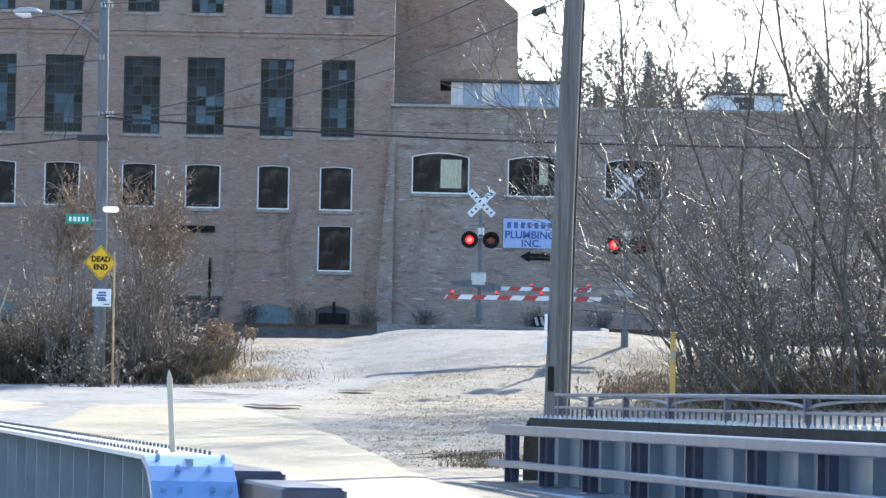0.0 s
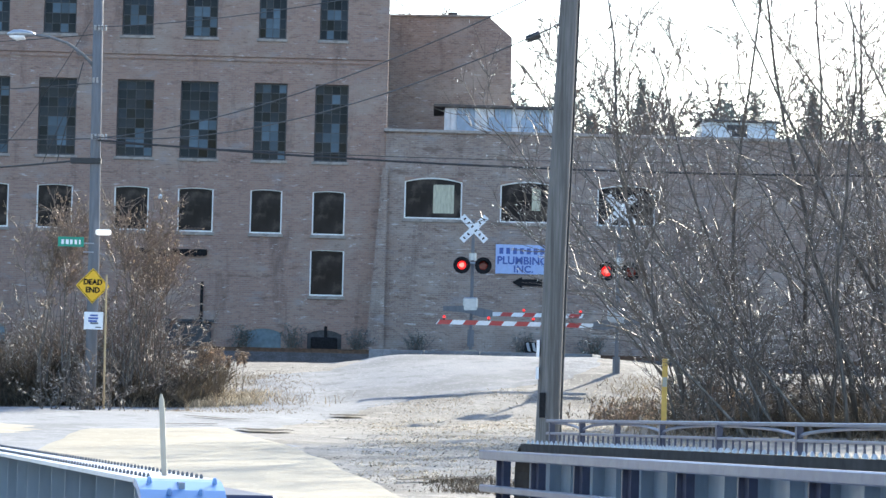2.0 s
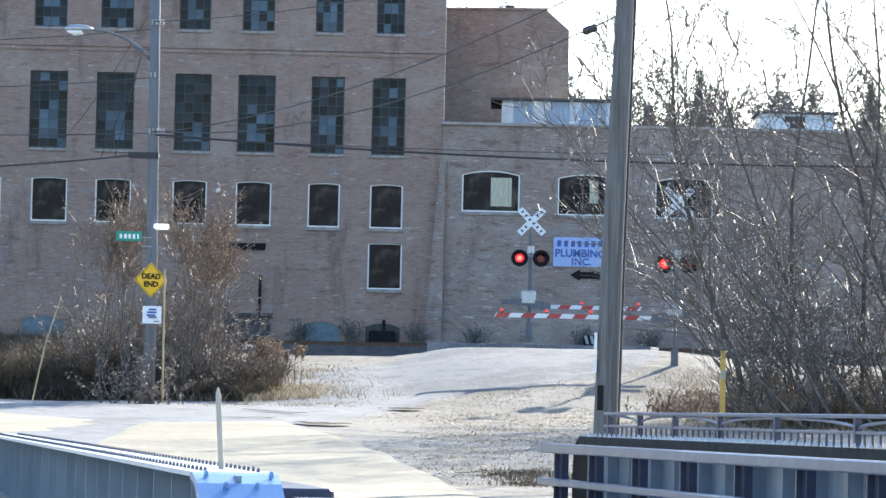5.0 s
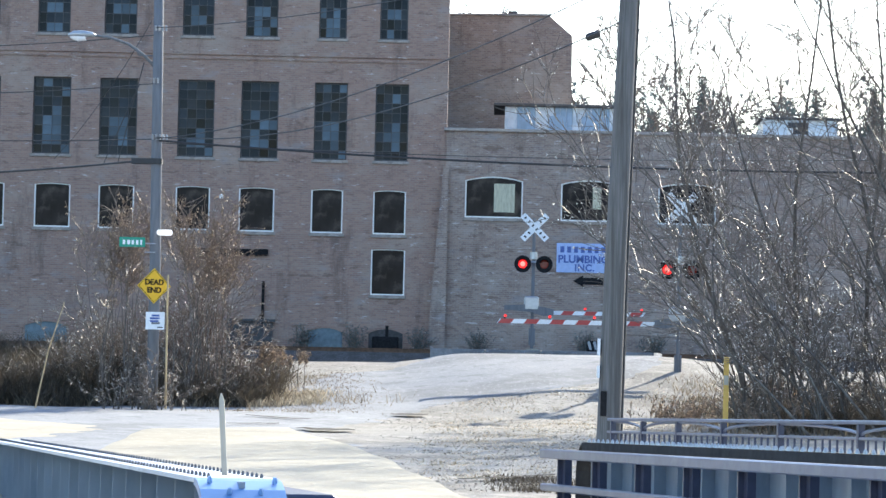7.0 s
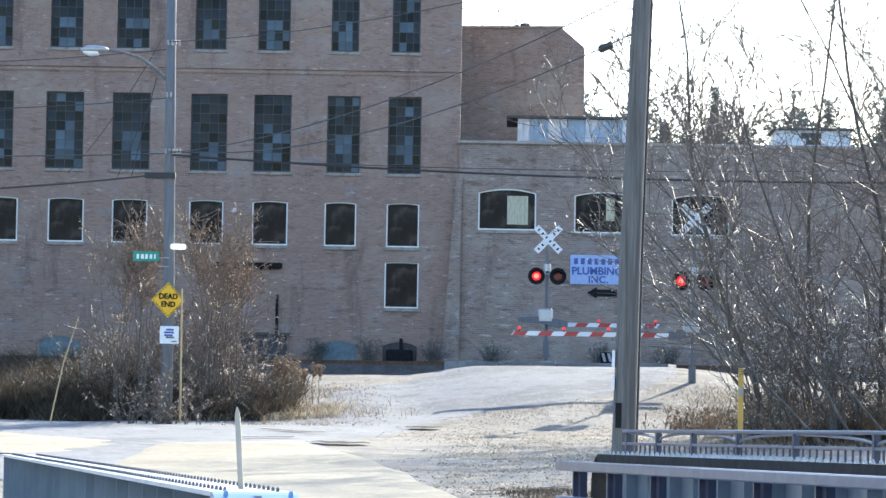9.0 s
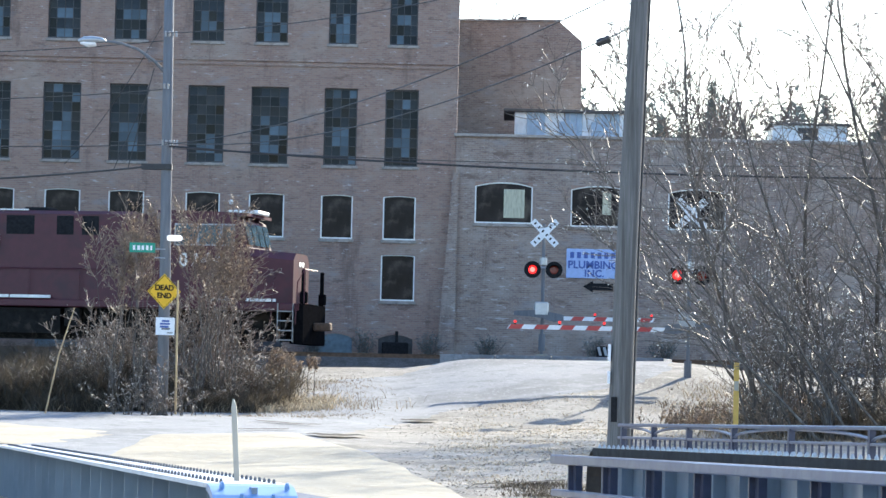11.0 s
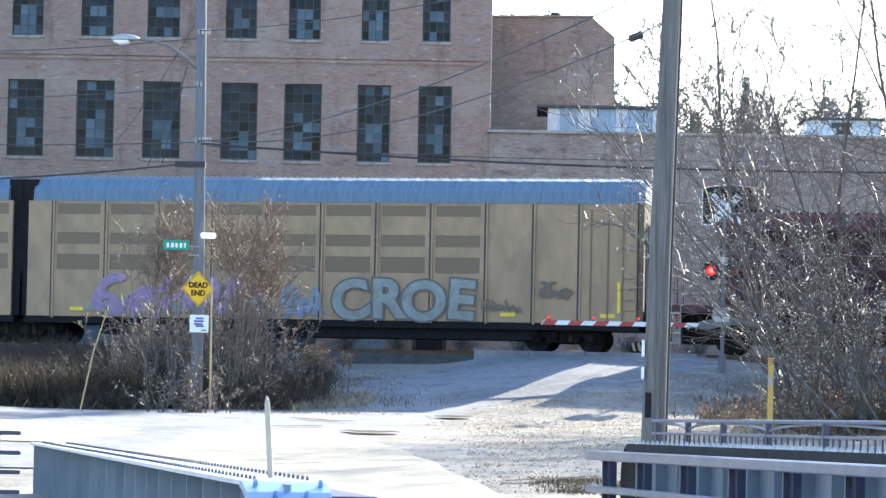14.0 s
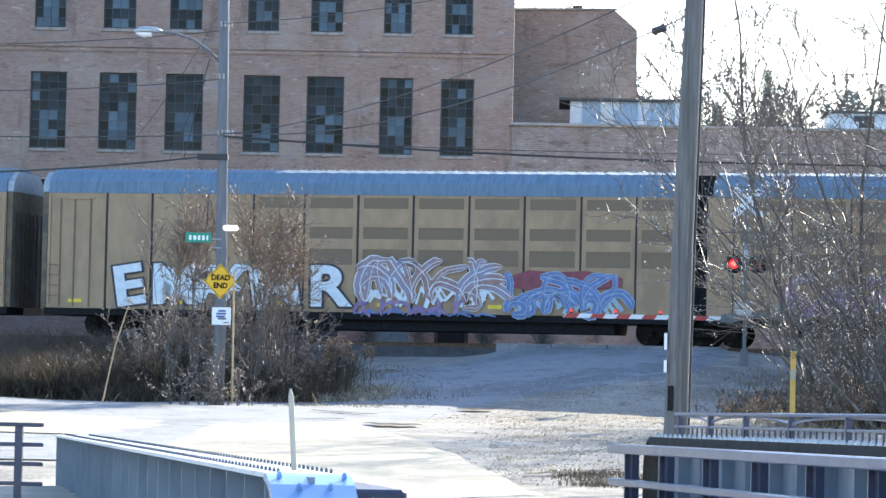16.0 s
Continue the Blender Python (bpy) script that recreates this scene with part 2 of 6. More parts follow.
def ground_z(x, y):
    """A flat river bank that climbs to the railway bank and levels off in front of the mill."""
    q = 112 * TN.y - (TN.x * x + TN.y * y)
    low = 1.35 * min(1, max(0, (y - 60) / 38))
    bank = 1 - (0.45 * ease(2.6, 15.8, q) + 0.55 * min(1, max(0, (q - 3.0) / 12.6)))
    over = ease(-3.8, -0.8, x) * (1 - ease(5.0, 9.5, x))
    z = low + (2.92 + 0.33 * over - low) * bank
    if q < -3:
        z += (0.45 - 0.25 * over) * ease(3, 9, -q)
    bump = noise.noise((x * 0.25, y * 0.18, 0)) * 0.12 + noise.noise((x * 0.9, y * 0.6, 5)) * 0.035
    near_track = min(1, abs(q) / 5) * (0.25 + 0.75 * ease(83, 92, y))
    far = ease(260, 900, y)
    return z + bump * near_track * (1 if y < 127 else 0.2) - far * 2


def ground_material(name, base, dark, pale, bump, big=0.28, small=2.2):
    """Ground with grit, worn patches at two sizes and pale dust, its marks drawn out along the way of traffic."""
    m = bpy.data.materials.new(name)
    m.use_nodes = True
    nt = m.node_tree
    n, link = nt.nodes, nt.links.new
    b = n["Principled BSDF"]
    b.inputs["Roughness"].default_value, b.inputs["Specular IOR Level"].default_value = 0.9, 0.25
    tc = n.new("ShaderNodeTexCoord")
    rgb = n.new("ShaderNodeRGB")
    rgb.outputs[0].default_value = (*base, 1)
    out = rgb.outputs[0]
    last = None
    for scale, stretch, at, width, colour, top in ((big, (0.7, 0.8, 1), 0.48, 0.12, dark, 0.85), (big * 3.2, (0.6, 0.8, 1), 0.55, 0.08, pale, 0.6), (small, (0.6, 0.7, 1), 0.54, 0.08, dark, 0.7),
                                                   (small * 4, (1, 0.4, 1), 0.56, 0.06, pale, 0.6), (small * 9, (1, 0.5, 1), 0.56, 0.05, dark, 0.6)):
        mp, no, rp, mix = n.new("ShaderNodeMapping"), n.new("ShaderNodeTexNoise"), n.new("ShaderNodeMapRange"), n.new("ShaderNodeMix")
        mp.inputs["Scale"].default_value = stretch
        mp.inputs["Rotation"].default_value = (0, 0, 0.25)
        link(tc.outputs["Object"], mp.inputs[0])
        link(mp.outputs[0], no.inputs["Vector"])
        no.inputs["Scale"].default_value, no.inputs["Detail"].default_value, no.inputs["Roughness"].default_value = scale, 6, 0.68
        rp.inputs["From Min"].default_value, rp.inputs["From Max"].default_value, rp.inputs["To Max"].default_value = at, at + width, top
        link(no.outputs["Fac"], rp.inputs["Value"])
        mix.data_type = "RGBA"
        link(rp.outputs[0], mix.inputs["Factor"])
        link(out, mix.inputs["A"])
        mix.inputs["B"].default_value = (*colour, 1)
        out, last = mix.outputs["Result"], no
    link(out, b.inputs["Base Color"])
    bp = n.new("ShaderNodeBump")
    bp.inputs["Strength"].default_value, bp.inputs["Distance"].default_value = bump, 0.04
    link(last.outputs["Fac"], bp.inputs["Height"])
    link(bp.outputs[0], b.inputs["Normal"])
    return m


M["earth"] = ground_material("earth", (0.285, 0.266, 0.24), (0.17, 0.156, 0.137), (0.4, 0.378, 0.34), 0.7)
M["asphalt"] = ground_material("asphalt", (0.242, 0.25, 0.266), (0.15, 0.155, 0.166), (0.32, 0.327, 0.34), 0.3)
M["concrete"] = ground_material("concrete", (0.37, 0.335, 0.265), (0.29, 0.262, 0.208), (0.42, 0.382, 0.312), 0.3, 0.2, 1.2)
# asphalt coloured extra dark: the shade in front of the mill is in it
M["yard"] = ground_material("yard", (0.055, 0.055, 0.06), (0.035, 0.035, 0.038), (0.08, 0.08, 0.085), 0.4)
M["crack"] = ground_material("crack", (0.035, 0.03, 0.026), (0.02, 0.017, 0.015), (0.06, 0.052, 0.045), 1.0)


def sheet(name, mat, xs, ys, lift=0.0, inside=None):
    g = geo()
    for y in ys:
        for x in xs:
            g[0].append(Vector((x, y, ground_z(x, y) + lift)))
    n = len(xs)
    for j in range(len(ys) - 1):
        for i in range(n - 1):
            g[1].append((j * n + i, j * n + i + 1, (j + 1) * n + i + 1, (j + 1) * n + i))
    return part(name, g, mat, smooth=True)


def steps(*spans):
    out = []
    for a, b, d in spans:
        k = max(1, round((b - a) / d))
        out += [a + (b - a) * i / k for i in range(k)]
    return out + [spans[-1][1]]


ground = sheet("ground", "earth", steps((-900, -120, 60), (-120, -30, 6), (-30, 30, 0.5), (30, 120, 6), (120, 900, 60)),
               steps((-60, 40, 8), (40, 128, 0.5), (128, 180, 4), (180, 1500, 80)))
tagged(ground, "pale gravelly ground with dry grass", "ground", kind="structure")


def strip(name, mat, edges, lift, fray=0.0):
    """A paved surface that lies on the ground: rows of (y, left, right)."""
    g = geo()
    ys = steps((edges[0][0], edges[-1][0], 0.25))
    n = 25
    for y in ys:
        left, right = (np.interp(y, [e[0] for e in edges], [e[k] for e in edges]) for k in (1, 2))
        left += 0.15 * noise.noise((y * 0.3, 3, 1)) + fray * (noise.noise((y * 0.8, 5, 2)) + 0.6 * noise.noise((y * 2.1, 7, 2)))
        right += 0.15 * noise.noise((y * 0.3, 9, 4)) + fray * (noise.noise((y * 0.8, 2, 6)) + 0.6 * noise.noise((y * 2.1, 4, 6)))
        for k in range(n):
            x = left + (right - left) * k / (n - 1)
            g[0].append(Vector((x, y, ground_z(x, y) + lift - (0.03 if k in (0, n - 1) else 0))))
    for j in range(len(ys) - 1):
        for i in range(n - 1):
            g[1].append((j * n + i, j * n + i + 1, (j + 1) * n + i + 1, (j + 1) * n + i))
    return part(name, g, mat, smooth=True)


road = strip("road", "asphalt", ROAD, 0.03, 0.55)
tagged(road, "worn light grey asphalt road over the level crossing", "road", kind="structure")
apron = strip("pavement", "concrete", APRON, 0.06)
tagged(apron, "pale sunlit concrete road leading off the bridge", "road", kind="structure")

old_patch = strip("pavement", "concrete", PATCH, 0.055, 0.7)
tagged(old_patch, "broken pale concrete beside the bridge road", "road", kind="structure")

# dark strip laid where the mill shades the ground behind the track
yard = strip("yard", "yard", [(115.4, -2.6, -2.35), (118, -14.5, -2.35), (121, -29, -2.35), (127.7, -33.5, -2.35)], 0.035)
tagged(yard, "dark asphalt yard between the railway and the mill", "yard", kind="structure")

# ---- railway ----
trackbed = thing("railway_track", TRACK, "single railway track on grey ballast with rusty rails", "railway track", kind="structure")
g = geo()
loft(g, [[(x, y, z) for y, z in ((-2.9, -0.7), (2.9, -0.7), (2.0, -0.16), (-2.0, -0.16))] for x in steps((-160, 70, 5))])
part("ballast", g, "ballast", trackbed, "grey crushed stone ballast")
for y in (-0.755, 0.755):
    g = geo()
    loft(g, [[(x, y + a, b) for a, b in ((-0.07, -0.16), (0.07, -0.16), (0.015, -0.13), (0.012, -0.04), (0.036, -0.03), (0.036, 0), (-0.036, 0), (-0.036, -0.03), (-0.012, -0.04), (-0.015, -0.13))] for x in (-160, 70)])
    part("rail", g, "rust", trackbed, "rusty steel rail with a bright worn head")
g = geo()
box(g, -0.11, 0.11, -1.3, 1.3, -0.24, -0.145)
tie = mesh_of("sleeper", g, M["tie"])
for k in range(110):
    piece("sleeper", tie, trackbed, pose(-34 + k * 0.52, 0, 0))

crossing = thing("crossing_panel", TRACK, "grey concrete panels of the level crossing between the rails", "crossing", kind="structure")
for k in range(4):
    for y0, y1 in ((-2.6, -0.84), (-0.66, 0.66), (0.84, 2.6)):
        g = geo()
        bevel_box(g, -1.7 + k * 1.85, 0.13 + k * 1.85, y0, y1, -0.3, 0.0, 0.015)
        part("panel", g, "asphalt", crossing)

# ---- the mill ----
def wall_with_openings(g, x0, x1, z0, z1, openings, depth=0.35, y=0.0):
    """A wall in the plane y, facing -y, with rectangular holes (xa, xb, za, zb) that go through its thickness."""
    xs = sorted({x0, x1, *[v for o in openings for v in o[:2]]})
    zs = sorted({z0, z1, *[v for o in openings for v in o[2:]]})
    for a, b in zip(xs, xs[1:]):
        for c, d in zip(zs, zs[1:]):
            if any(o[0] <= (a + b) / 2 <= o[1] and o[2] <= (c + d) / 2 <= o[3] for o in openings):
                continue
            quad(g, (a, y, c), (b, y, c), (b, y, d), (a, y, d))
            quad(g, (b, y + depth, c), (a, y + depth, c), (a, y + depth, d), (b, y + depth, d))
    for a, b, c, d in [*openings, (x0, x1, z0, z1)]:
        quad(g, (a, y, c), (a, y + depth, c), (a, y + depth, d), (a, y, d))
        quad(g, (b, y, c), (b, y + depth, c), (b, y + depth, d), (b, y, d))
        quad(g, (a, y, c), (b, y, c), (b, y + depth, c), (a, y + depth, c))
        quad(g, (a, y, d), (b, y, d), (b, y + depth, d), (a, y + depth, d))


def arch(x0, x1, z, rise, n=8):
    return [(x0 + (x1 - x0) * k / n, z + rise * (1 - (2 * k / n - 1) ** 2)) for k in range(n + 1)]


def arched_window(parent, x0, x1, z0, z1, rise, y=0.0, curtain=None):
    """White timber frame under a flat brick arch, dark glass behind it; z1 is the crown."""
    w = thing("window", pose(x0, y, z0), "dark glazed window in a white timber frame under a low arch", "")
    w.parent = parent
    W, H, t = x1 - x0, z1 - z0 - rise, 0.052
    g = geo()
    outer = [(0, 0), (W, 0)] + arch(0, W, H, rise)[::-1]
    inner = [(t, t), (W - t, t)] + arch(t, W - t, H - t * 0.4, rise * 0.8)[::-1]
    n = len(outer)
    for yy in (0.03, 0.11):
        for k in range(n):
            a, b, c, d = outer[k], outer[(k + 1) % n], inner[(k + 1) % n], inner[k]
            quad(g, (a[0], yy, a[1]), (b[0], yy, b[1]), (c[0], yy, c[1]), (d[0], yy, d[1]))
    for loop in (outer, inner):
        for k in range(n):
            a, b = loop[k], loop[(k + 1) % n]
            quad(g, (a[0], 0.03, a[1]), (b[0], 0.03, b[1]), (b[0], 0.11, b[1]), (a[0], 0.11, a[1]))
    part("window_frame", g, "white_paint", w)
    g = geo()
    prism(g, inner, 0.075, 0.085)
    part("pane", g, "glass_dark", w, "dark reflecting window glass")
    g = geo()
    top = arch(0, W, H, rise)
    for a, b in zip(top, top[1:]):
        for yy in (0.0, 0.2):
            quad(g, (a[0], yy, a[1]), (b[0], yy, b[1]), (b[0], yy, H + rise + 0.001), (a[0], yy, H + rise + 0.001))
        quad(g, (a[0], 0.0, a[1]), (b[0], 0.0, b[1]), (b[0], 0.2, b[1]), (a[0], 0.2, a[1]))
    part("arch", g, "brick", w)
    g = geo()
    bevel_box(g, -0.06, W + 0.06, -0.07, 0.15, -0.13, -0.004, 0.012)
    part("window_sill", g, "stone", w)
    if curtain:
        g = geo()
        for k in range(15):
            a = W * (curtain[0] + (curtain[1] - curtain[0]) * k / 14)
            for z in (t + H * curtain[2], H * curtain[3]):
                g[0].append(Vector((a, 0.068 + 0.004 * (k % 2), z)))
        g[1].extend((2 * k, 2 * k + 2, 2 * k + 3, 2 * k + 1) for k in range(14))
        part("curtain", g, "curtain", w, "pale yellowish curtain behind the glass")
    return w


def sash_window(parent, x0, x1, z0, z1, cols, rows, seed):
    """Steel factory sash with many small panes, some of them replaced by paler ones."""
    w = thing("window", pose(x0, 0, z0), "tall steel factory window with dark and patched pale panes", "")
    w.parent = parent
    W, H = x1 - x0, z1 - z0
    g = geo()
    for a, b, c, d in ((0, W, 0, 0.06), (0, W, H - 0.06, H), (0, 0.05, 0.06, H - 0.06), (W - 0.05, W, 0.06, H - 0.06)):
        box(g, a, b, 0.13, 0.2, c, d)
    part("window_frame", g, "dark_steel", w)
    g = geo()
    for k in range(1, cols):
        a = W * k / cols
        box(g, a - 0.011, a + 0.011, 0.15, 0.185, 0.06, H - 0.06)
    for k in range(1, rows):
        a = H * k / rows
        box(g, 0.05, W - 0.05, 0.153, 0.182, a - 0.011, a + 0.011)
    part("glazing_bar", g, "dark_steel", w)
    pw, ph = W / cols - 0.012, H / rows - 0.012
    if (round(pw, 3), round(ph, 3)) not in PANES:
        g = geo()
        box(g, -pw / 2, pw / 2, -0.003, 0.003, -ph / 2, ph / 2)
        PANES[round(pw, 3), round(ph, 3)] = (mesh_of("pane", g, M["pane"]), mesh_of("pane", g, M["pane_pale"]))
    dark, pale = PANES[round(pw, 3), round(ph, 3)]
    rnd = random.Random(seed)
    for i in range(cols):
        for j in range(rows):
            low = j < (4 if rows == 8 else 3)
            mid = 0 < i < cols - 1
            p = pale if rnd.random() < (0.68 if low and mid and (j or rows == 7) else 0.06) else dark
            piece("pane", p, w, pose(W * (i + 0.5) / cols, 0.168, H * (j + 0.5) / rows, rnd.uniform(-1.5, 1.5), 0, rnd.uniform(-1.5, 1.5)))
    g = geo()
    bevel_box(g, -0.07, W + 0.07, -0.06, 0.2, -0.12, -0.004, 0.012)
    part("window_sill", g, "stone", w)
    return w


PANES = {}
BASE = 3.45
mill = thing("brick_mill", pose(0, WALL_Y, 0), "old four-storey brown brick mill with rows of windows", "building")
tall_cols = [(-20.6, -19.2), (-17.95, -16.5), (-15.4, -13.95), (-12.4, -11.0), (-9.98, -8.55), (-7.18, -5.92), (-4.85, -3.58)]
tall_open = [(a, b, 10.8, 13.75) for a, b in tall_cols] + [(a + 0.1, b - 0.1, 15.45, 18.2) for a, b in tall_cols]
arch_cols = [(-20.3, -18.95), (-17.8, -16.42), (-15.35, -13.98), (-12.4, -11.08), (-9.98, -8.62), (-7.22, -6.0), (-4.85, -3.6)]
arch_open = [(a, b, 8.0, 9.68) for a, b in arch_cols] + [(-4.88, -3.58, 5.68, 7.42)]
g = geo()
wall_with_openings(g, -34, -2.1, BASE - 1, 21.0, tall_open + arch_open, 0.45)
part("wall", g, "brick", mill, "weathered brown brick front wall")
g = geo()
loft(g, [[(-2.5, 0.45, z), (-2.1, 0.45, z), (-2.52, 24, z), (-2.92, 24, z)] for z in (BASE - 1, 21.0)])
part("wall", g, "brick", mill)
for a, b, c, d in ((-34, -33.6, 0.45, 24), (-34, -2.52, 24, 24.4)):
    g = geo()
    box(g, a, b, c, d, BASE - 1, 21.0)
    part("wall", g, "brick", mill)
g = geo()
box(g, -33.6, -2.93, 0.45, 24, 20.2, 20.5)
part("roof", g, "roofing", mill)
g = geo()
box(g, -34.1, -2.0, -0.08, 0.4, 21.0, 21.2)
part("coping", g, "stone", mill)
g = geo()
for z, d in ((14.55, 0.05), (14.72, 0.09)):
    box(g, -34, -2.1, -d, 0.0, z, z + 0.14)
part("string_course", g, "brick", mill, "projecting brick band")
for z in (7.75, 10.6):
    g = geo()
    box(g, -33.5, -2.95, 0.5, 23.9, z - 0.25, z)
    part("floor_slab", g, "roofing", mill)
for k, (a, b) in enumerate(tall_cols):
    sash_window(mill, a, b, 10.8, 13.75, 4, 8, 11 + k)
    sash_window(mill, a + 0.1, b - 0.1, 15.45, 18.2, 4, 7, 31 + k)
for k, (a, b, c, d) in enumerate(arch_open):
    arched_window(mill, a, b, c, d, 0.055 if k < len(arch_cols) else 0.02)

# lower wing
wing = thing("brick_wing", pose(0, WALL_Y, 0), "low brick wing of the mill with wide arched windows", "building")
wing_open = [(-1.35, 0.85, 8.72, 10.3), (2.3, 4.5, 8.66, 10.24), (6.0, 8.2, 8.62, 10.2)]
g = geo()
wall_with_openings(g, -2.096, 17.5, BASE - 1, 12.0, wing_open, 0.45, -0.12)
part("wall", g, "brick_old", wing, "patched brown and grey brick wall")
for a, b, c, d in ((17.1, 17.5, 0.33, 20), (-2.09, 17.5, 20, 20.4)):
    g = geo()
    box(g, a, b, c, d, BASE - 1, 12.0)
    part("wall", g, "brick_old", wing)
g = geo()
box(g, -2.09, 17.1, 0.33, 20, 11.3, 11.5)
part("roof", g, "roofing", wing)
g = geo()
bevel_box(g, -2.2, 17.6, -0.24, 0.36, 12.0, 12.12, 0.02)
part("coping", g, "stone", wing)
for k, (a, b, c, d) in enumerate(wing_open):
    arched_window(wing, a, b, c, d, 0.17, -0.12, (0.5, 0.86, 0.12, 0.93) if k == 0 else ((0.55, 0.7, 0.3, 0.95) if k == 1 else None))

# ---- the train ----
def wheelset(parent, x, r=0.46):
    for y in (-0.75, 0.75):
        g = geo()
        tube(g, [(0, -0.07, 0), (0, 0.07, 0)], r, 20)
        tube(g, [(0, -0.1, 0), (0, 0.1, 0)], r * 0.3, 10)
        part("wheel", g, "loco_under", parent, at=pose(x, y, r))


def truck(parent, x, axles, span, r=0.46):
    """A bogie: side frames with axle boxes and springs, and its wheels."""
    t = new("truck")
    t.parent, t.matrix_basis = parent, pose(x, 0, 0)
    for y in (-1.05, 0.95):
        g = geo()
        loft(g, [[(a, y, b), (a, y + 0.12, b), (a, y + 0.12, c), (a, y, c)] for a, b, c in
                 ((-span / 2 - 0.35, 0.42, 0.62), (-span / 2 + 0.3, 0.5, 0.78), (-0.5, 0.3, 0.82), (0.5, 0.3, 0.82), (span / 2 - 0.3, 0.5, 0.78), (span / 2 + 0.35, 0.42, 0.62))])
        part("side_frame", g, "loco_under", t)
    xs = [span * (k / (axles - 1) - 0.5) for k in range(axles)]
    for a in xs:
        g = geo()
        box(g, a - 0.16, a + 0.16, -1.14, -1.04, 0.32, 0.62)
        tube(g, [(a, -1.2, r), (a, -1.1, r)], 0.13, 10)
        part("axle_box", g, "loco_under", t)
    g = geo()
    for a in (-0.25, 0, 0.25):
        tube(g, [(a, -1.12, 0.34), (a, -1.12, 0.64)], 0.09, 8)
    tagged(part("spring_set", g, "loco_under", t), kind="stuff")
    for a in xs:
        wheelset(t, a, r)
    return t


def place_train(ob, s):
    """Keys a vehicle that stands at s metres along the track at 12.5 s and rolls at an even pace."""
    walk(ob, [(t, TRACK @ pose(s + SPEED * (t - 12.5), 0, 0)) for t in (0.0, 4.0, 8.0, 12.0, 16.0)])


def locomotive():
    """Rear plate at x = 0, front plate at 23.6; heights above the rail."""
    ob = thing("diesel_locomotive", pose(0, 0, 0), "dark red diesel freight locomotive with white lettering", "locomotive")
    Y = -1.55
    g = geo()
    bevel_box(g, 0.3, 23.3, -1.5, 1.5, 1.35, 1.6, 0.03)
    part("frame", g, "loco_red", ob)
    for a, b in ((7.6, 9.5), (9.55, 11.3), (11.35, 13.1), (13.15, 14.6), (20.2, 22.5)):
        g = geo()
        box(g, a, b, -1.53, -1.5, 1.64, 1.74)
        part("sill_stripe", g, "sill_white", ob, "white edge stripe along the walkway")
    # hoods: cross-section drawn along the length
    def hood(name, x0, x1, half, z0, z1, mat, ch=0.12):
        g = geo()
        sec = [(-half, z0), (half, z0), (half, z1 - ch), (half - ch * 1.4, z1), (-half + ch * 1.4, z1), (-half, z1 - ch)]
        loft(g, [[(x, a, b) for a, b in sec] for x in (x0, x1)])
        return part(name, g, mat, ob)
    hood("radiator_hood", 2.3, 8.0, 1.0, 1.6, 4.3, "grille")
    g = geo()
    loft(g, [[(x, a, b) for a, b in ((-1.5, 4.05), (1.5, 4.05), (1.5, 4.5), (1.3, 4.62), (-1.3, 4.62), (-1.5, 4.5))] for x in (2.2, 8.0)])
    part("radiator", g, "loco_red", ob, "wide overhanging radiator housing")
    g = geo()
    for k in range(3):
        for j in range(14):
            z = 2.1 + j * 0.13
            box(g, 3.0 + k * 1.65, 4.5 + k * 1.65, -1.03, -1.0, z, z + 0.07)
    part("radiator_grille", g, "grille", ob)
    hood("engine_hood", 8.0, 12.4, 1.42, 1.6, 4.5, "loco_red")
    hood("engine_hood", 12.4, 17.4, 1.36, 1.6, 4.62, "loco_red")
    g = geo()
    box(g, 17.1, 18.6, -1.45, 1.45, 1.6, 4.2)
    part("equipment_cabinet", g, "loco_red", ob)
    for a, b in ((12.9, 13.9), (14.7, 15.3), (15.6, 16.2)):
        g = geo()
        box(g, a, b, -1.37, -1.35, 3.8, 4.44)
        part("air_intake", g, "black", ob)
    for a, w in ((3.0, 1.2), (9.2, 0.5), (10.4, 0.35), (11.1, 0.5), (13.2, 0.9)):
        g = geo()
        bevel_box(g, a, a + w, -0.5, 0.5, 4.5, 4.78, 0.04)
        part("roof_vent", g, "black", ob)
    g = geo()
    for k in range(24):
        box(g, 2.3 + k * 0.235, 2.42 + k * 0.235, -1.35, 1.35, 4.62, 4.655)
    tagged(part("radiator_shutter", g, "grille", ob, "dull metal radiator shutters"), kind="stuff")
    # cab
    g = geo()
    side = [(18.5, 1.6), (21.5, 1.6), (21.5, 3.35), (21.25, 4.35), (20.9, 4.55), (18.5, 4.6)]
    prism(g, side, -1.53, 1.53)
    cab = part("cab", g, "loco_red", ob)
    g = geo()
    loft(g, [[(x, y, z) for x, y, z in ((18.3, -1.5, a), (21.45, -1.5, b), (21.45, 1.5, b), (18.3, 1.5, a))] for a, b in ((4.58, 4.5), (4.68, 4.6))])
    part("cab_roof", g, "loco_red", cab)
    g = geo()
    bevel_box(g, 20.5, 21.6, -0.7, 0.7, 4.6, 4.74, 0.03)
    part("number_box", g, "sill_white", cab)
    for a, b in ((18.98, 19.72), (19.8, 20.5), (20.62, 20.98)):
        w = geo()
        box(w, a - 0.05, b + 0.05, -1.548, -1.5, 3.48, 4.22)
        part("window_frame", w, "galvanised", cab)
        w = geo()
        box(w, a, b, -1.556, -1.545, 3.53, 4.17)
        part("window", w, "cab_glass", cab)
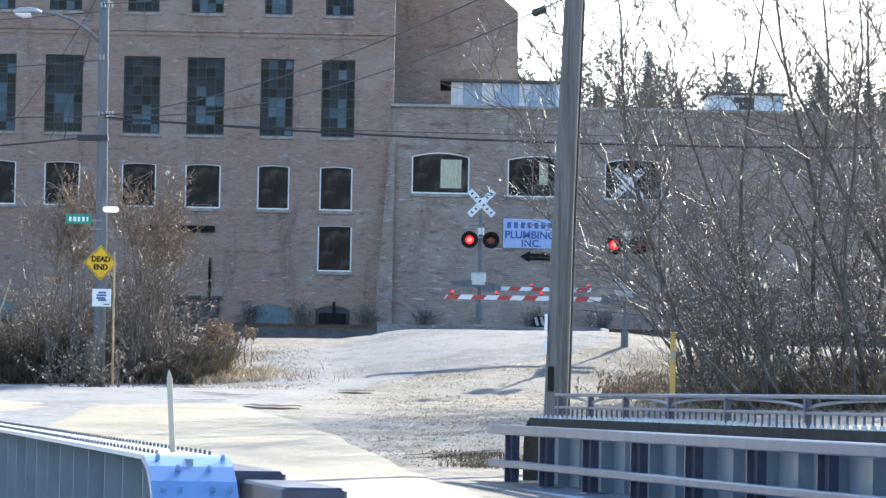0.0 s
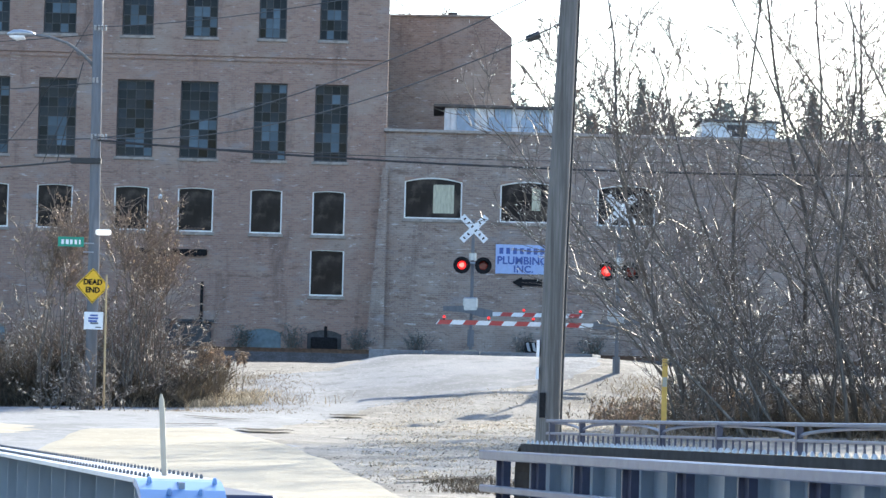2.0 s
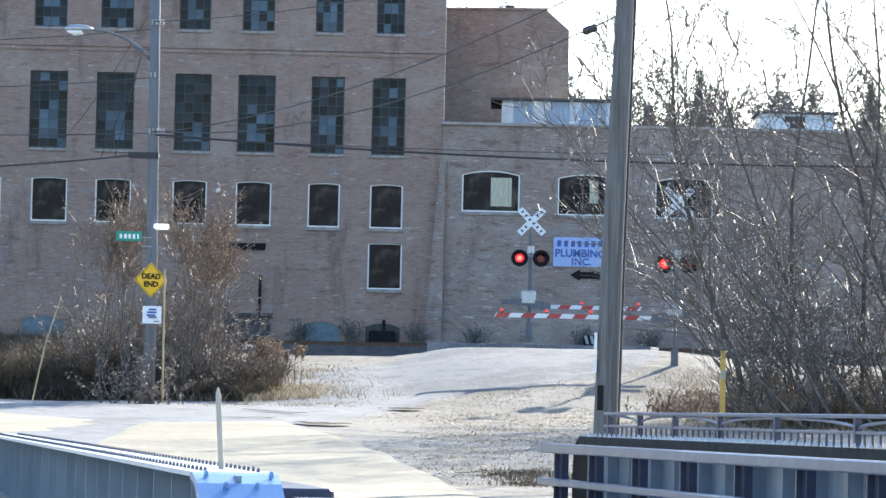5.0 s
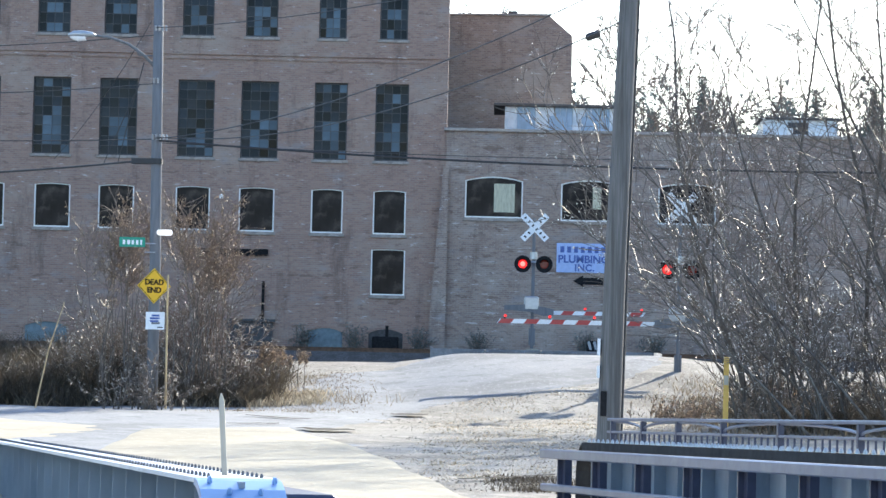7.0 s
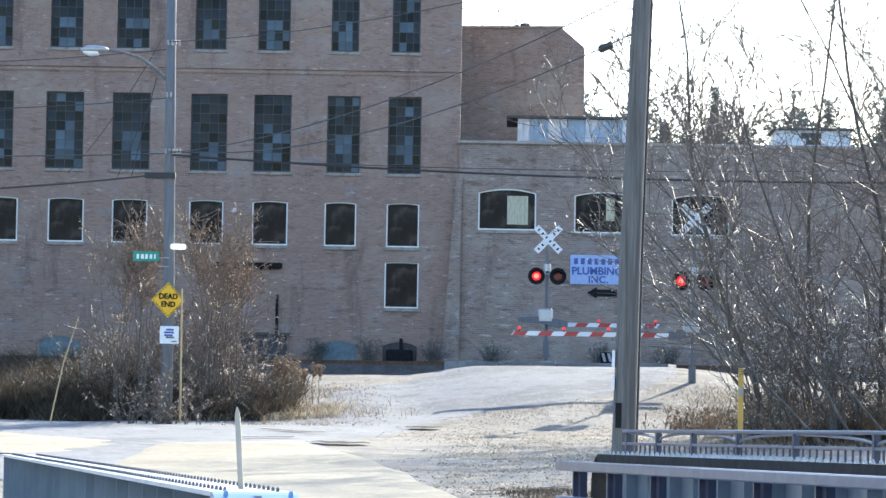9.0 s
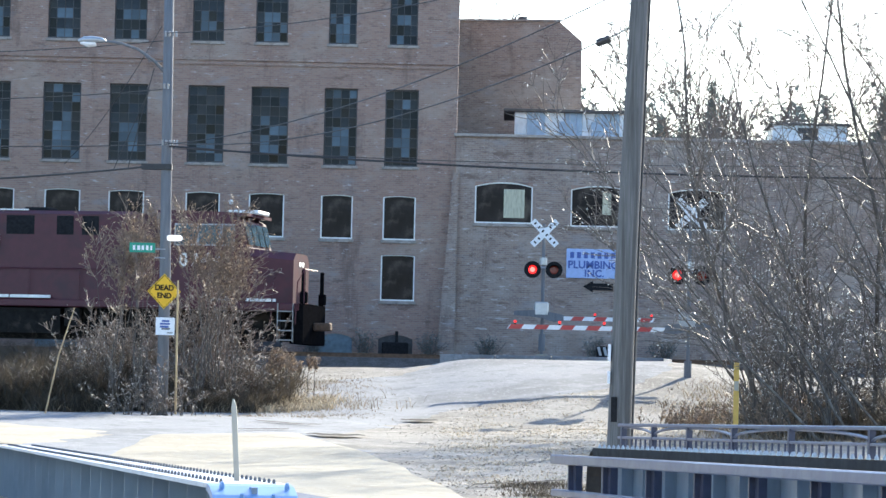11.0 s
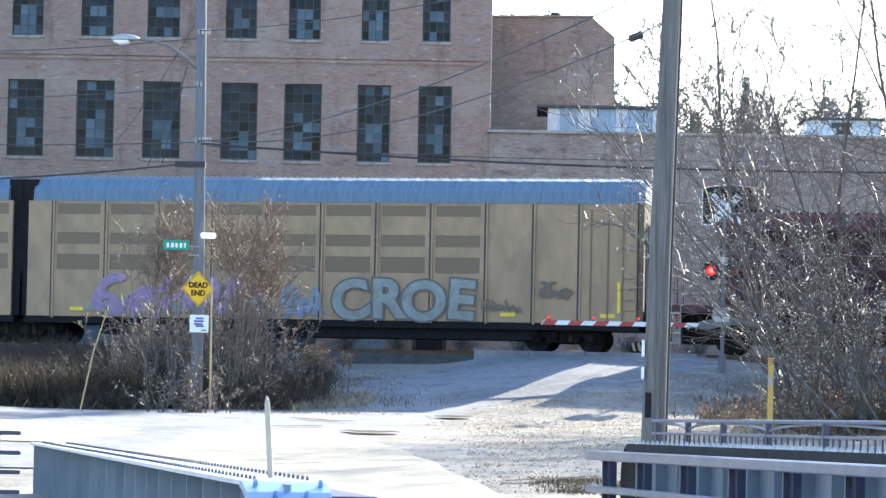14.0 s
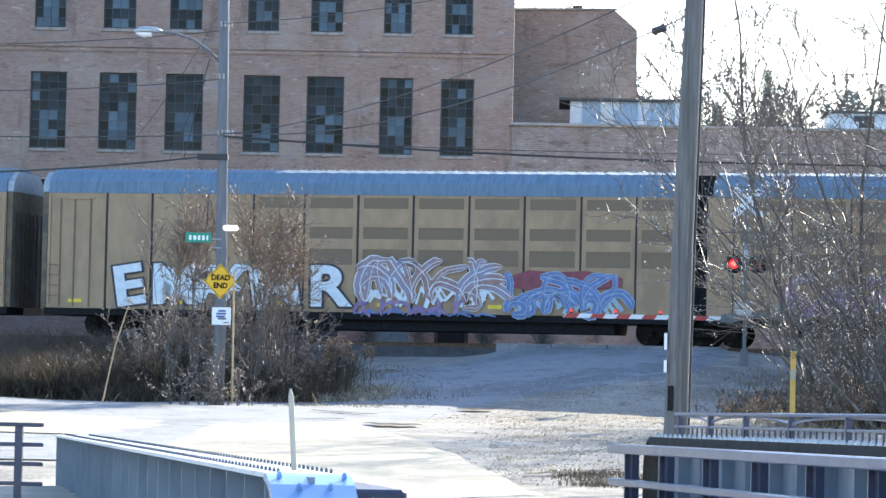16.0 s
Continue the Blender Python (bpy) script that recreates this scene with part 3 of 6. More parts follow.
    for y0, y1 in ((-1.4, -0.75), (-0.65, 0.0), (0.08, 0.7), (0.8, 1.4)):
        w = geo()
        a, b = (21.49, 3.55), (21.3, 4.27)
        quad(w, (a[0] + 0.02, y0, a[1]), (a[0] + 0.02, y1, a[1]), (b[0] + 0.02, y1, b[1]), (b[0] + 0.02, y0, b[1]))
        quad(w, (a[0] - 0.05, y0, a[1]), (a[0] - 0.05, y1, a[1]), (b[0] - 0.05, y1, b[1]), (b[0] - 0.05, y0, b[1]))
        part("windscreen", w, "cab_glass", cab)
    # nose
    g = geo()
    sec = lambda x, h, z: [(x, -h, 1.6), (x, h, 1.6), (x, h, z - 0.25), (x, h - 0.3, z), (x, -h + 0.3, z), (x, -h, z - 0.25)]
    loft(g, [sec(21.5, 1.5, 3.42), sec(22.2, 1.25, 3.36), (sec(22.95, 1.0, 3.3))])
    nose = part("nose", g, "loco_red", ob)
    for y in (-0.18, 0.18):
        g = geo()
        tube(g, [(22.95, y, 2.95), (22.98, y, 2.95)], 0.085, 14)
        part("headlight", g, "headlight", nose, "lit round headlight")
    for y in (-1.25, 1.2):
        g = geo()
        bevel_box(g, 23.3, 23.42, y, y + 0.12, 1.6, 2.75, 0.02)
        bevel_box(g, 23.26, 23.5, y - 0.04, y + 0.16, 1.62, 2.0, 0.03)
        part("handrail_post", g, "soot", ob)
    # pilot, steps, handrails, coupler
    g = geo()
    loft(g, [[(23.0, -1.45, a), (23.45, -1.45, a), (23.45, 1.45, a), (23.0, 1.45, a)] for a in (0.25, 1.6)])
    part("pilot", g, "soot", ob)
    g = geo()
    loft(g, [[(0.0, -1.45, a), (0.35, -1.45, a), (0.35, 1.45, a), (0.0, 1.45, a)] for a in (0.4, 1.6)])
    part("pilot", g, "soot", ob)
    for x in (0.6, 22.6):
        g = geo()
        for k in range(4):
            box(g, x, x + 0.5, -1.56, -1.2, 0.35 + k * 0.32, 0.39 + k * 0.32)
        box(g, x - 0.03, x, -1.56, -1.2, 0.3, 1.6)
        box(g, x + 0.5, x + 0.53, -1.56, -1.2, 0.3, 1.6)
        part("step_ladder", g, "steel", ob)
    g = geo()
    tube(g, [(22.35, -1.54, 0.9), (22.4, -1.54, 2.3), (22.62, -1.54, 2.75)], 0.022, 6)
    tube(g, [(23.2, -1.54, 0.9), (23.25, -1.54, 2.3), (23.42, -1.3, 2.75), (23.42, 0.4, 2.75)], 0.022, 6)
    tube(g, [(23.42, -1.3, 1.6), (23.42, -1.3, 2.75)], 0.02, 6)
    for x in (0.1, 1.0):
        tube(g, [(x, -1.5, 0.8), (x, -1.5, 2.7)], 0.022, 6)
    tube(g, [(1.0, -1.5, 2.65), (18.5, -1.5, 2.65)], 0.016, 5)
    for k in range(10):
        tube(g, [(1.2 + k * 1.8, -1.5, 1.6), (1.2 + k * 1.8, -1.5, 2.65)], 0.016, 5)
    part("handrail", g, "loco_red", ob)
    for x in (-0.25, 23.75):
        g = geo()
        bevel_box(g, x - 0.3, x + 0.3, -0.16, 0.16, 0.72, 1.0, 0.04)
        part("coupler", g, "rust", ob)
    g = geo()
    sec = [(-1.3, 0.45), (-0.9, 0.28), (0.9, 0.28), (1.3, 0.45), (1.35, 1.3), (-1.35, 1.3)]
    loft(g, [[(x, a, b) for a, b in sec] for x in (8.6, 14.9)])
    part("fuel_tank", g, "loco_under", ob, "dusty black fuel tank")
    for a, b in ((1.0, 8.4), (15.2, 22.6)):
        g = geo()
        box(g, a, b, -0.55, 0.55, 0.35, 1.34)
        part("traction_motor", g, "loco_under", ob)
    # thin white bars added as the sun's glint along the roof edge
    for a, b, z in ((8.1, 12.3, 4.5), (12.6, 13.6, 4.62)):
        g = geo()
        box(g, a, b, -1.22, -1.12, z, z + 0.05)
        part("roof_edge", g, "sill_white", ob, "bright white roof edge strip")
    g = geo()
    for a in (6.9, 7.4):
        tube(g, [(a, -1.2, 1.1), (a + 6, -1.2, 1.1)], 0.1, 8)
    box(g, 8.0, 8.4, -1.45, -1.1, 0.5, 1.3)
    box(g, 15.1, 15.6, -1.45, -1.1, 0.7, 1.3)
    part("air_reservoir", g, "loco_under", ob)
    truck(ob, 4.6, 3, 3.9, 0.5)
    truck(ob, 18.7, 3, 3.9, 0.5)
    # brand lettering as plain white blocks of the letters' size, and the road number
    def row(x0, z0, h, widths):
        x = x0
        for k, (w, big) in enumerate(widths):
            H, t, e = h * (1.15 if big else 0.9), 0.075, x + w - 0.13
            g = geo()
            outer = [(x, z0), (e, z0), (e, z0 + H), (x, z0 + H)]
            inner = [(x + t, z0 + t), (e - t, z0 + t), (e - t, z0 + H - t), (x + t, z0 + H - t)]
            if w < 0.35:
                box(g, x, x + t, Y + 0.1, Y + 0.125, z0, z0 + H)
            else:
                for yy in (Y + 0.1, Y + 0.125):
                    g[0].extend(Vector((a, yy, b)) for a, b in outer + inner)
                for m in range(4):
                    n2 = (m + 1) % 4
                    g[1].extend(((m, n2, 4 + n2, 4 + m), (8 + m, 12 + m, 12 + n2, 8 + n2), (m, 8 + m, 8 + n2, n2), (4 + m, 4 + n2, 12 + n2, 12 + m)))
            part("letter_block", g, "letter_white", ob)
            x += w
    row(8.5, 3.38, 0.47, [(0.66, 1), (0.56, 0), (0.56, 0), (0.56, 0), (0.56, 0), (0.3, 0), (0.56, 0), (0.56, 0)])
    row(8.5, 2.64, 0.47, [(0.62, 1), (0.56, 0), (0.54, 0), (0.28, 0), (0.5, 0), (0.28, 0), (0.54, 0)])
    letters("8744", 0.62, "letter_white", ob, pose(19.85, Y - 0.005, 2.98, 90, 0, 0), "road_number", 0.004, 1.25, 0.012)
    return ob


M["cab_glass"] = material("cab_glass", (0.045, 0.085, 0.115), 0.06, shine=0.3, vary=0.2, scale=3)
M["letter_white"] = material("letter_white", (0.82, 0.82, 0.8), 0.5, vary=0.08)
M["headlight"] = material("headlight", (0.9, 0.9, 0.85), 0.2, vary=0.05, glow=((1.0, 0.95, 0.8), 0.5))
M["tag_white"] = material("tag_white", (0.7, 0.74, 0.78), 0.5, vary=0.12, scale=5)
M["tag_blue"] = material("tag_blue", (0.13, 0.2, 0.42), 0.5, vary=0.2, scale=5)
M["tag_sky"] = material("tag_sky", (0.34, 0.45, 0.55), 0.5, vary=0.2, scale=5)
M["tag_mauve"] = material("tag_mauve", (0.3, 0.17, 0.33), 0.5, vary=0.2, scale=5, spots=(0.42, 0.25, 0.38), spot_scale=1.4)
M["tag_rose"] = material("tag_rose", (0.33, 0.2, 0.18), 0.5, vary=0.2, scale=5, spots=(0.3, 0.27, 0.36), spot_scale=1.6)
M["tag_pale"] = material("tag_pale", (0.26, 0.29, 0.285), 0.55, vary=0.2, scale=4, spots=(0.2, 0.22, 0.19), spot_scale=1.3)
M["tag_maroon"] = material("tag_maroon", (0.22, 0.05, 0.07), 0.5, vary=0.2, scale=5)
M["tag_dull"] = material("tag_dull", (0.13, 0.12, 0.11), 0.6, vary=0.2, scale=5)
M["door_brown"] = material("door_brown", (0.15, 0.115, 0.075), 0.7, vary=0.3, scale=4, spots=(0.09, 0.07, 0.055), spot_scale=1.5)
M["tag_black"] = material("tag_black", (0.03, 0.03, 0.04), 0.5, vary=0.2, scale=5)
FRONT = (21.2, [0.95, 2.84, 4.75, 6.62, 8.52, 10.4, 12.3, 14.17, 16.03, 17.63, 19.17], 8)
REAR = (22.3, [1.87, 3.71, 5.61, 7.48, 9.38, 11.28, 13.14, 14.91, 16.54, 18.49, 20.1], 7)


def ribbon(g, pts, w, y):
    """A flat brush stroke along (x, z) points, broad in the middle and pointed at its ends."""
    n = len(pts)
    i = len(g[0])
    for k, (x, z) in enumerate(pts):
        a, b = pts[max(k - 1, 0)], pts[min(k + 1, n - 1)]
        d = Vector((b[0] - a[0], b[1] - a[1]))
        d = d.normalized() if d.length > 1e-6 else Vector((1, 0))
        h = w * (0.45 if k in (0, n - 1) else 1.0)
        g[0].extend((Vector((x - d.y * h, y, z + d.x * h)), Vector((x + d.y * h, y, z - d.x * h))))
    g[1].extend((i + 2 * k, i + 2 * k + 1, i + 2 * k + 3, i + 2 * k + 2) for k in range(n - 1))


def scrawl(parent, x0, width, z0, height, count, fill, line, seed, flip):
    """A spray-painted piece: crowded letter-like strokes of one paint, edged and flourished in another."""
    rnd = random.Random(seed)
    step = width / count
    g = geo()
    for k in range(count * 2):
        a = x0 + step * (k * 0.5 + rnd.uniform(-0.2, 0.3))
        ribbon(g, [(a, z0 + rnd.uniform(-0.05, 0.15) * height), (a + step * rnd.uniform(0.2, 0.5), z0 + height * rnd.uniform(0.25, 0.5)), (a + step * rnd.uniform(0.6, 0.9), z0 + rnd.uniform(0.0, 0.2) * height)], height * rnd.uniform(0.05, 0.12), -1.616 - 0.0004 * k)
    part("graffiti_flourish", g, line, parent)
    for k in range(count):
        curves = []
        for m in range(3):
            x, z = x0 + step * (k + rnd.uniform(-0.1, 0.6)), z0 + height * rnd.uniform(0.0, 0.25)
            th, turn = rnd.uniform(0.9, 2.0), rnd.uniform(-1.1, 0.5)
            pts = []
            for q in range(9):
                pts.append((x, min(z0 + height * 1.02, max(z0 - 0.03 * height, z))))
                x += math.cos(th) * height * 0.17
                z += math.sin(th) * height * 0.17
                th += turn * 0.55 + rnd.uniform(-0.35, 0.35)
                if z > z0 + height * 0.95:
                    turn = -abs(turn) - 0.4
            curves.append(pts)
        for which, (mat, w, y) in enumerate(((line, 0.105, -1.622), (fill, 0.085, -1.627), (line, 0.009, -1.632))):
            g = geo()
            for m, pts in enumerate(curves):
                ribbon(g, [(a + (0.025 * height if which == 2 else 0), b) for a, b in pts], w * height * (1.25 - 0.25 * m), y - 0.0008 * (k % 2) - 0.0003 * m)
            part(("graffiti_outline", "graffiti_letter", "graffiti_stroke")[which], g, mat, parent, "spray-painted graffiti letter" if which == 1 else "")


def rack_unit(flip, tags, length, posts, screened_to, words=()):
    """One half of an articulated car carrier; x = 0 at the articulation, x = 21.2 at the end doors. flip mirrors it lengthwise."""
    ob = thing("car_carrier", pose(0, 0, 0), "tan covered car carrier wagon with a blue-grey roof and graffiti", "railway wagon", "car carriers of the train")
    f = (lambda x: -x) if flip else (lambda x: x)

    def fbox(g, a, b, *rest):
        a, b = sorted((f(a), f(b)))
        box(g, a, b, *rest)
    g = geo()
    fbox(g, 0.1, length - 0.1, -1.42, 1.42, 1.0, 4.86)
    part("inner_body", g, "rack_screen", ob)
    g = geo()
    fbox(g, 0.0, length, -1.5, 1.5, 0.72, 1.0)
    fbox(g, 2.6, length - 3.4, -1.2, 1.2, 0.38, 0.72)
    part("underframe", g, "black", ob, "black underframe")
    edges = [0.05] + posts + [length - 0.05]
    for k, (a, b) in enumerate(zip(edges, edges[1:])):
        a, b = a + 0.04, b - 0.04
        screened = (1 if not flip else 0) <= k <= screened_to
        g = geo()
        if screened:
            m = 0.14
            for c, d in ((0.95, 2.53), (3.06, 3.4), (3.79, 4.41), (4.77, 4.86)):
                fbox(g, a, b, -1.55, -1.44, c, d)
            for c, d in ((2.53, 3.06), (3.4, 3.79), (4.41, 4.77)):
                fbox(g, a, a + m, -1.55, -1.44, c, d)
                fbox(g, b - m, b, -1.55, -1.44, c, d)
        else:
            fbox(g, a, b, -1.55, -1.44, 0.95, 4.86)
        p = part("side_panel", g, "rack_yellow", ob)
        if screened:
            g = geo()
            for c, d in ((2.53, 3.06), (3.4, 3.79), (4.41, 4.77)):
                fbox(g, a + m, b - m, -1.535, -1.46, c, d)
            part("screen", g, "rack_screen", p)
        g = geo()
        fbox(g, (a + b) / 2 - 0.24, (a + b) / 2 + 0.24, -1.575, -1.555, 1.14, 1.26)
        if k % 2:
            part("reflector", g, "plate_yellow", ob, "yellow reflector strip")
    for x in posts:
        g = geo()
        fbox(g, x - 0.032, x + 0.032, -1.545, -1.44, 0.95, 4.86)
        part("post_gap", g, "tag_black", ob)
        g = geo()
        fbox(g, x + 0.03, x + 0.09, -1.61, -1.44, 0.9, 4.88)
        part("post", g, "rack_yellow", ob)
    # far side, one plain wall
    g = geo()
    fbox(g, 0.05, length - 0.05, 1.44, 1.55, 0.95, 4.86)
    part("side_wall", g, "rack_yellow", ob)
    # roof
    sec = [(-1.57, 4.86), (1.57, 4.86), (1.5, 5.25), (1.05, 5.62), (0.5, 5.74), (-0.5, 5.74), (-1.05, 5.62), (-1.5, 5.25)]
    g = geo()
    xs = steps((0.25, length - 0.1, 0.24))
    loft(g, [[(f(x), a * (1 + 0.008 * (k % 2)), b + (0.02 * (k % 2) if b > 5 else 0)) for a, b in sec] for k, x in enumerate(xs)])
    part("roof", g, "rack_roof", ob, "blue-grey corrugated steel roof")
    g = geo()
    for k in range(100):
        x = 0.6 + k * 0.2
        fbox(g, x, x + 0.055, -0.5, -0.44, 5.75, 5.79)
    tagged(part("roof_ribbing", g, "galvanised", ob, "bright raised roof ribs"), kind="stuff")
    # end doors with galvanised edges, ladders, and the black joint
    g = geo()
    fbox(g, length - 0.06, length + 0.12, -1.5, 1.5, 0.95, 4.9)
    d = part("end_door", g, "door_brown", ob, "dull brown steel end door")
    g = geo()
    for y in (-1.1, -0.7, -0.3, 0.1, 0.5, 0.9, 1.3):
        fbox(g, length + 0.12, length + 0.16, y, y + 0.05, 1.0, 4.2)
    part("door_rib", g, "tag_black", d)
    g = geo()
    loft(g, [[(f(x), a, b) for a, b in ((-1.5, 4.9), (1.5, 4.9), (1.42, 5.25), (1.0, 5.6), (-1.0, 5.6), (-1.42, 5.25))] for x in (length - 0.1, length + 0.14)])
    part("end_cap", g, "galvanised", ob, "galvanised upper end sheet")
    g = geo()
    fbox(g, length - 0.2, length - 0.12, -1.6, -1.56, 1.1, 4.8)
    fbox(g, length - 1.75, length - 0.32, -1.6, -1.55, 4.66, 4.74)
    part("door_post", g, "rack_yellow", ob)
    g = geo()
    if not flip:
        fbox(g, length - 0.72, length - 0.62, -1.585, -1.56, 1.3, 2.3)
        part("handhold", g, "plate_yellow", ob, "yellow grab iron")
    g = geo()
    for q in (0.55, 1.05, 1.62):
        fbox(g, length - q - 0.02, length - q + 0.02, -1.6, -1.55, 1.0, 4.7)
    for z in (1.35, 1.7, 2.05, 2.4):
        fbox(g, length - 0.5, length - 0.14, -1.64, -1.61, z, z + 0.03)
    part("door_seam", g, "rack_screen", ob, "seams and rungs beside the end door")
    g = geo()
    fbox(g, -0.25, 0.3, -1.35, 1.35, 0.95, 5.6)
    part("joint_bellows", g, "black", ob, "black bellows at the joint")
    g = geo()
    fbox(g, length + 0.1, length + 0.75, -0.15, 0.15, 0.7, 0.95)
    part("coupler", g, "rust", ob)
    truck(ob, f(length - 2.6), 2, 1.8)
    truck(ob, f(0.0 if not flip else 0.6), 2, 1.8)
    for k, (x0, w, z0, h, n, fill, line) in enumerate(tags):
        a, b = sorted((f(x0), f(x0 + w)))
        scrawl(ob, a, b - a, z0, h, n, fill, line, 7 * k + (3 if flip else 1), flip)
    for text, x0, z0, size, step, fill, line, wide in words:
        for k, ch in enumerate(text):
            for mat, bold, y in ((line, 0.125, -1.614), (fill, 0.06, -1.62)):
                letters(ch, size, mat, ob, pose(x0 + step * k, y - 0.001 * (k % 2), z0 + 0.06 * (k % 2), 90, (-9 if k == 0 else 4) - 5 * (k % 3), 0) @ Matrix.Diagonal((wide, 1, 1, 1)), "graffiti_letter", 0.002, 1.0, bold)
    return ob


def motions():
    """The train rolls through from the left."""
    place_train(loco, -13.15)
    place_train(rack_front, -13.4 - 21.2)
    place_train(rack_rear, -13.25 - 21.2 - 0.55)
    place_train(rack_next, -13.4 - 21.2 - 0.55 - 22.3 - 1.2 - 21.2)
    place_train(rack_last, -13.4 - 21.2 - 0.55 - 22.3 - 1.2 - 21.2 - 0.55)


loco = locomotive()
rack_front = rack_unit(False, [(2.3, 6.4, 1.0, 1.25, 6, "tag_mauve", "tag_pale"), (17.9, 0.8, 1.75, 0.5, 3, "rack_screen", "tag_dull"), (9.0, 1.5, 1.05, 0.9, 2, "tag_pale", "tag_blue"), (16.0, 1.2, 1.3, 0.35, 3, "rack_screen", "tag_dull")],
                       *FRONT, [("CROE", 11.5, 1.55, 1.75, 1.25, "tag_pale", "tag_dull", 1.05)])
rack_rear = rack_unit(True, [(2.4, 3.8, 1.0, 1.25, 6, "tag_blue", "tag_sky"), (6.7, 4.4, 1.2, 1.45, 6, "tag_rose", "tag_white"), (7.0, 4.4, 0.85, 0.5, 5, "tag_mauve", "tag_blue"), (15.3, 2.6, 1.0, 1.35, 3, "tag_white", "tag_dull")],
                      *REAR, [("EM", -19.25, 1.68, 1.85, 1.65, "tag_white", "tag_black", 1.2), ("MR", -14.1, 1.68, 1.85, 1.85, "tag_white", "tag_black", 1.25)])
g = geo()
ribbon(g, [(-6.2, 2.02), (-5.4, 2.1), (-4.5, 2.04), (-3.5, 2.1), (-2.3, 2.06)], 0.33, -1.619)
part("graffiti_band", g, "tag_maroon", rack_rear, "maroon sprayed band")
rack_next = rack_unit(False, [(8.0, 5.0, 1.0, 1.5, 4, "tag_blue", "tag_white")], *FRONT)
rack_last = rack_unit(True, [(6.0, 5.0, 1.0, 1.5, 4, "tag_mauve", "tag_black")], *REAR)

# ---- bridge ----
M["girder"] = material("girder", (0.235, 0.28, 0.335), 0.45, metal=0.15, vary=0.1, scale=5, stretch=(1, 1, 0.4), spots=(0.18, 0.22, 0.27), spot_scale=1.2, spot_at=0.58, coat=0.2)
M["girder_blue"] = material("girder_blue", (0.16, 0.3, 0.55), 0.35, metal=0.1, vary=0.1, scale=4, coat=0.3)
# near-white base puts the sun's glare on the flange top into its colour
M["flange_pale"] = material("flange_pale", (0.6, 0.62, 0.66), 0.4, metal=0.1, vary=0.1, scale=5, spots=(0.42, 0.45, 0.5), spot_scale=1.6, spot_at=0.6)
M["bolt_dark"] = material("bolt_dark", (0.11, 0.115, 0.13), 0.5, metal=0.3, vary=0.2, scale=9)
M["girder_dark"] = material("girder_dark", (0.06, 0.056, 0.054), 0.95, shine=0.1, vary=0.25, scale=5, spots=(0.06, 0.055, 0.05), spot_scale=2)
M["rail_paint"] = material("rail_paint", (0.12, 0.13, 0.195), 0.4, metal=0.2, vary=0.12, scale=5, coat=0.3, spots=(0.15, 0.17, 0.22), spot_scale=2)
M["rail_dark"] = material("rail_dark", (0.04, 0.045, 0.085), 0.45, vary=0.2, scale=6, coat=0.2)
M["bolt"] = material("bolt", (0.42, 0.44, 0.46), 0.35, metal=0.6, vary=0.2, scale=9)
BRIDGE = pose(0.88, 57.0, 0.94, -0.394, 0, 11.23)      # far end of the crash rail's top; -y runs along the bridge towards the eye


crash = thing("crash_rail", BRIDGE, "grey-blue steel crash barrier with two rails on the bridge", "barrier")
g = geo()
bevel_box(g, -0.12, 0.1, -48, 0.0, -0.16, 0.0, 0.02)
part("top_rail", g, "rail_paint", crash)
g = geo()
bevel_box(g, -0.1, 0.08, -48, 0.0, -0.7, -0.58, 0.02)
part("lower_rail", g, "rail_paint", crash)
for k in range(16):
    s = -1.2 - 2.91 * k if k else -1.1
    if k == 1:
        s = -3.67
    elif k > 1:
        s = -3.67 - 2.91 * (k - 1)
    g = geo()
    s += 0.2
    box(g, 0.1, 0.22, s - 0.12, s + 0.12, -0.95, -0.06)
    box(g, 0.02, 0.1, s + 0.06, s + 0.12, -0.95, -0.06)
    p = part("post", g, "rail_dark", crash)
    g = geo()
    box(g, 0.0, 0.36, s - 0.25, s + 0.25, -0.99, -0.95)
    part("base_plate", g, "rail_paint", p)

g = geo()
bevel_box(g, -0.55, 0.5, -48, -0.35, -1.15, -0.97, 0.03)
tagged(part("kerb", g, "girder", None, at=BRIDGE), "painted steel kerb under the crash barrier", "kerb", kind="structure")

girder = thing("plate_girder", BRIDGE, "riveted grey steel plate girder along the bridge roadway", "girder", "plate girders of the bridge")
Z0 = 0.125                                            # top of the girder over the crash rail
g = geo()
box(g, 0.74, 0.78, -48, -0.5, -1.2, Z0 - 0.02)
part("web", g, "girder", girder)
g = geo()
loft(g, [[(x, y, z) for x in (0.52, 1.0)] + [(x, y, z - 0.035) for x in (1.0, 0.52)] for y, z in ((-48, Z0), (-0.55, Z0), (-0.25, Z0 - 0.06), (-0.06, Z0 - 0.2), (0.02, Z0 - 0.45), (0.04, Z0 - 1.2))])
part("flange", g, "girder_dark", girder)
g = geo()
box(g, 0.5, 0.52, -48, -0.5, Z0 - 0.17, Z0 - 0.003)
part("flange_angle", g, "girder_dark", girder)
for k in range(33):
    s = -1.0 - 1.45 * k
    g = geo()
    box(g, 0.55, 0.74, s, s + 0.02, -1.2, Z0 - 0.04)
    part("stiffener", g, "girder", girder)
g = geo()
for k in range(140):
    s = -0.6 - 0.34 * k
    for x in (0.6, 0.92):
        tube(g, [(x, s, Z0), (x, s, Z0 + 0.025), (x, s, Z0 + 0.06)], [0.032, 0.028, 0.008], 6)
tagged(part("bolt_row", g, "bolt", girder, "rows of bright bolt heads"), kind="stuff")

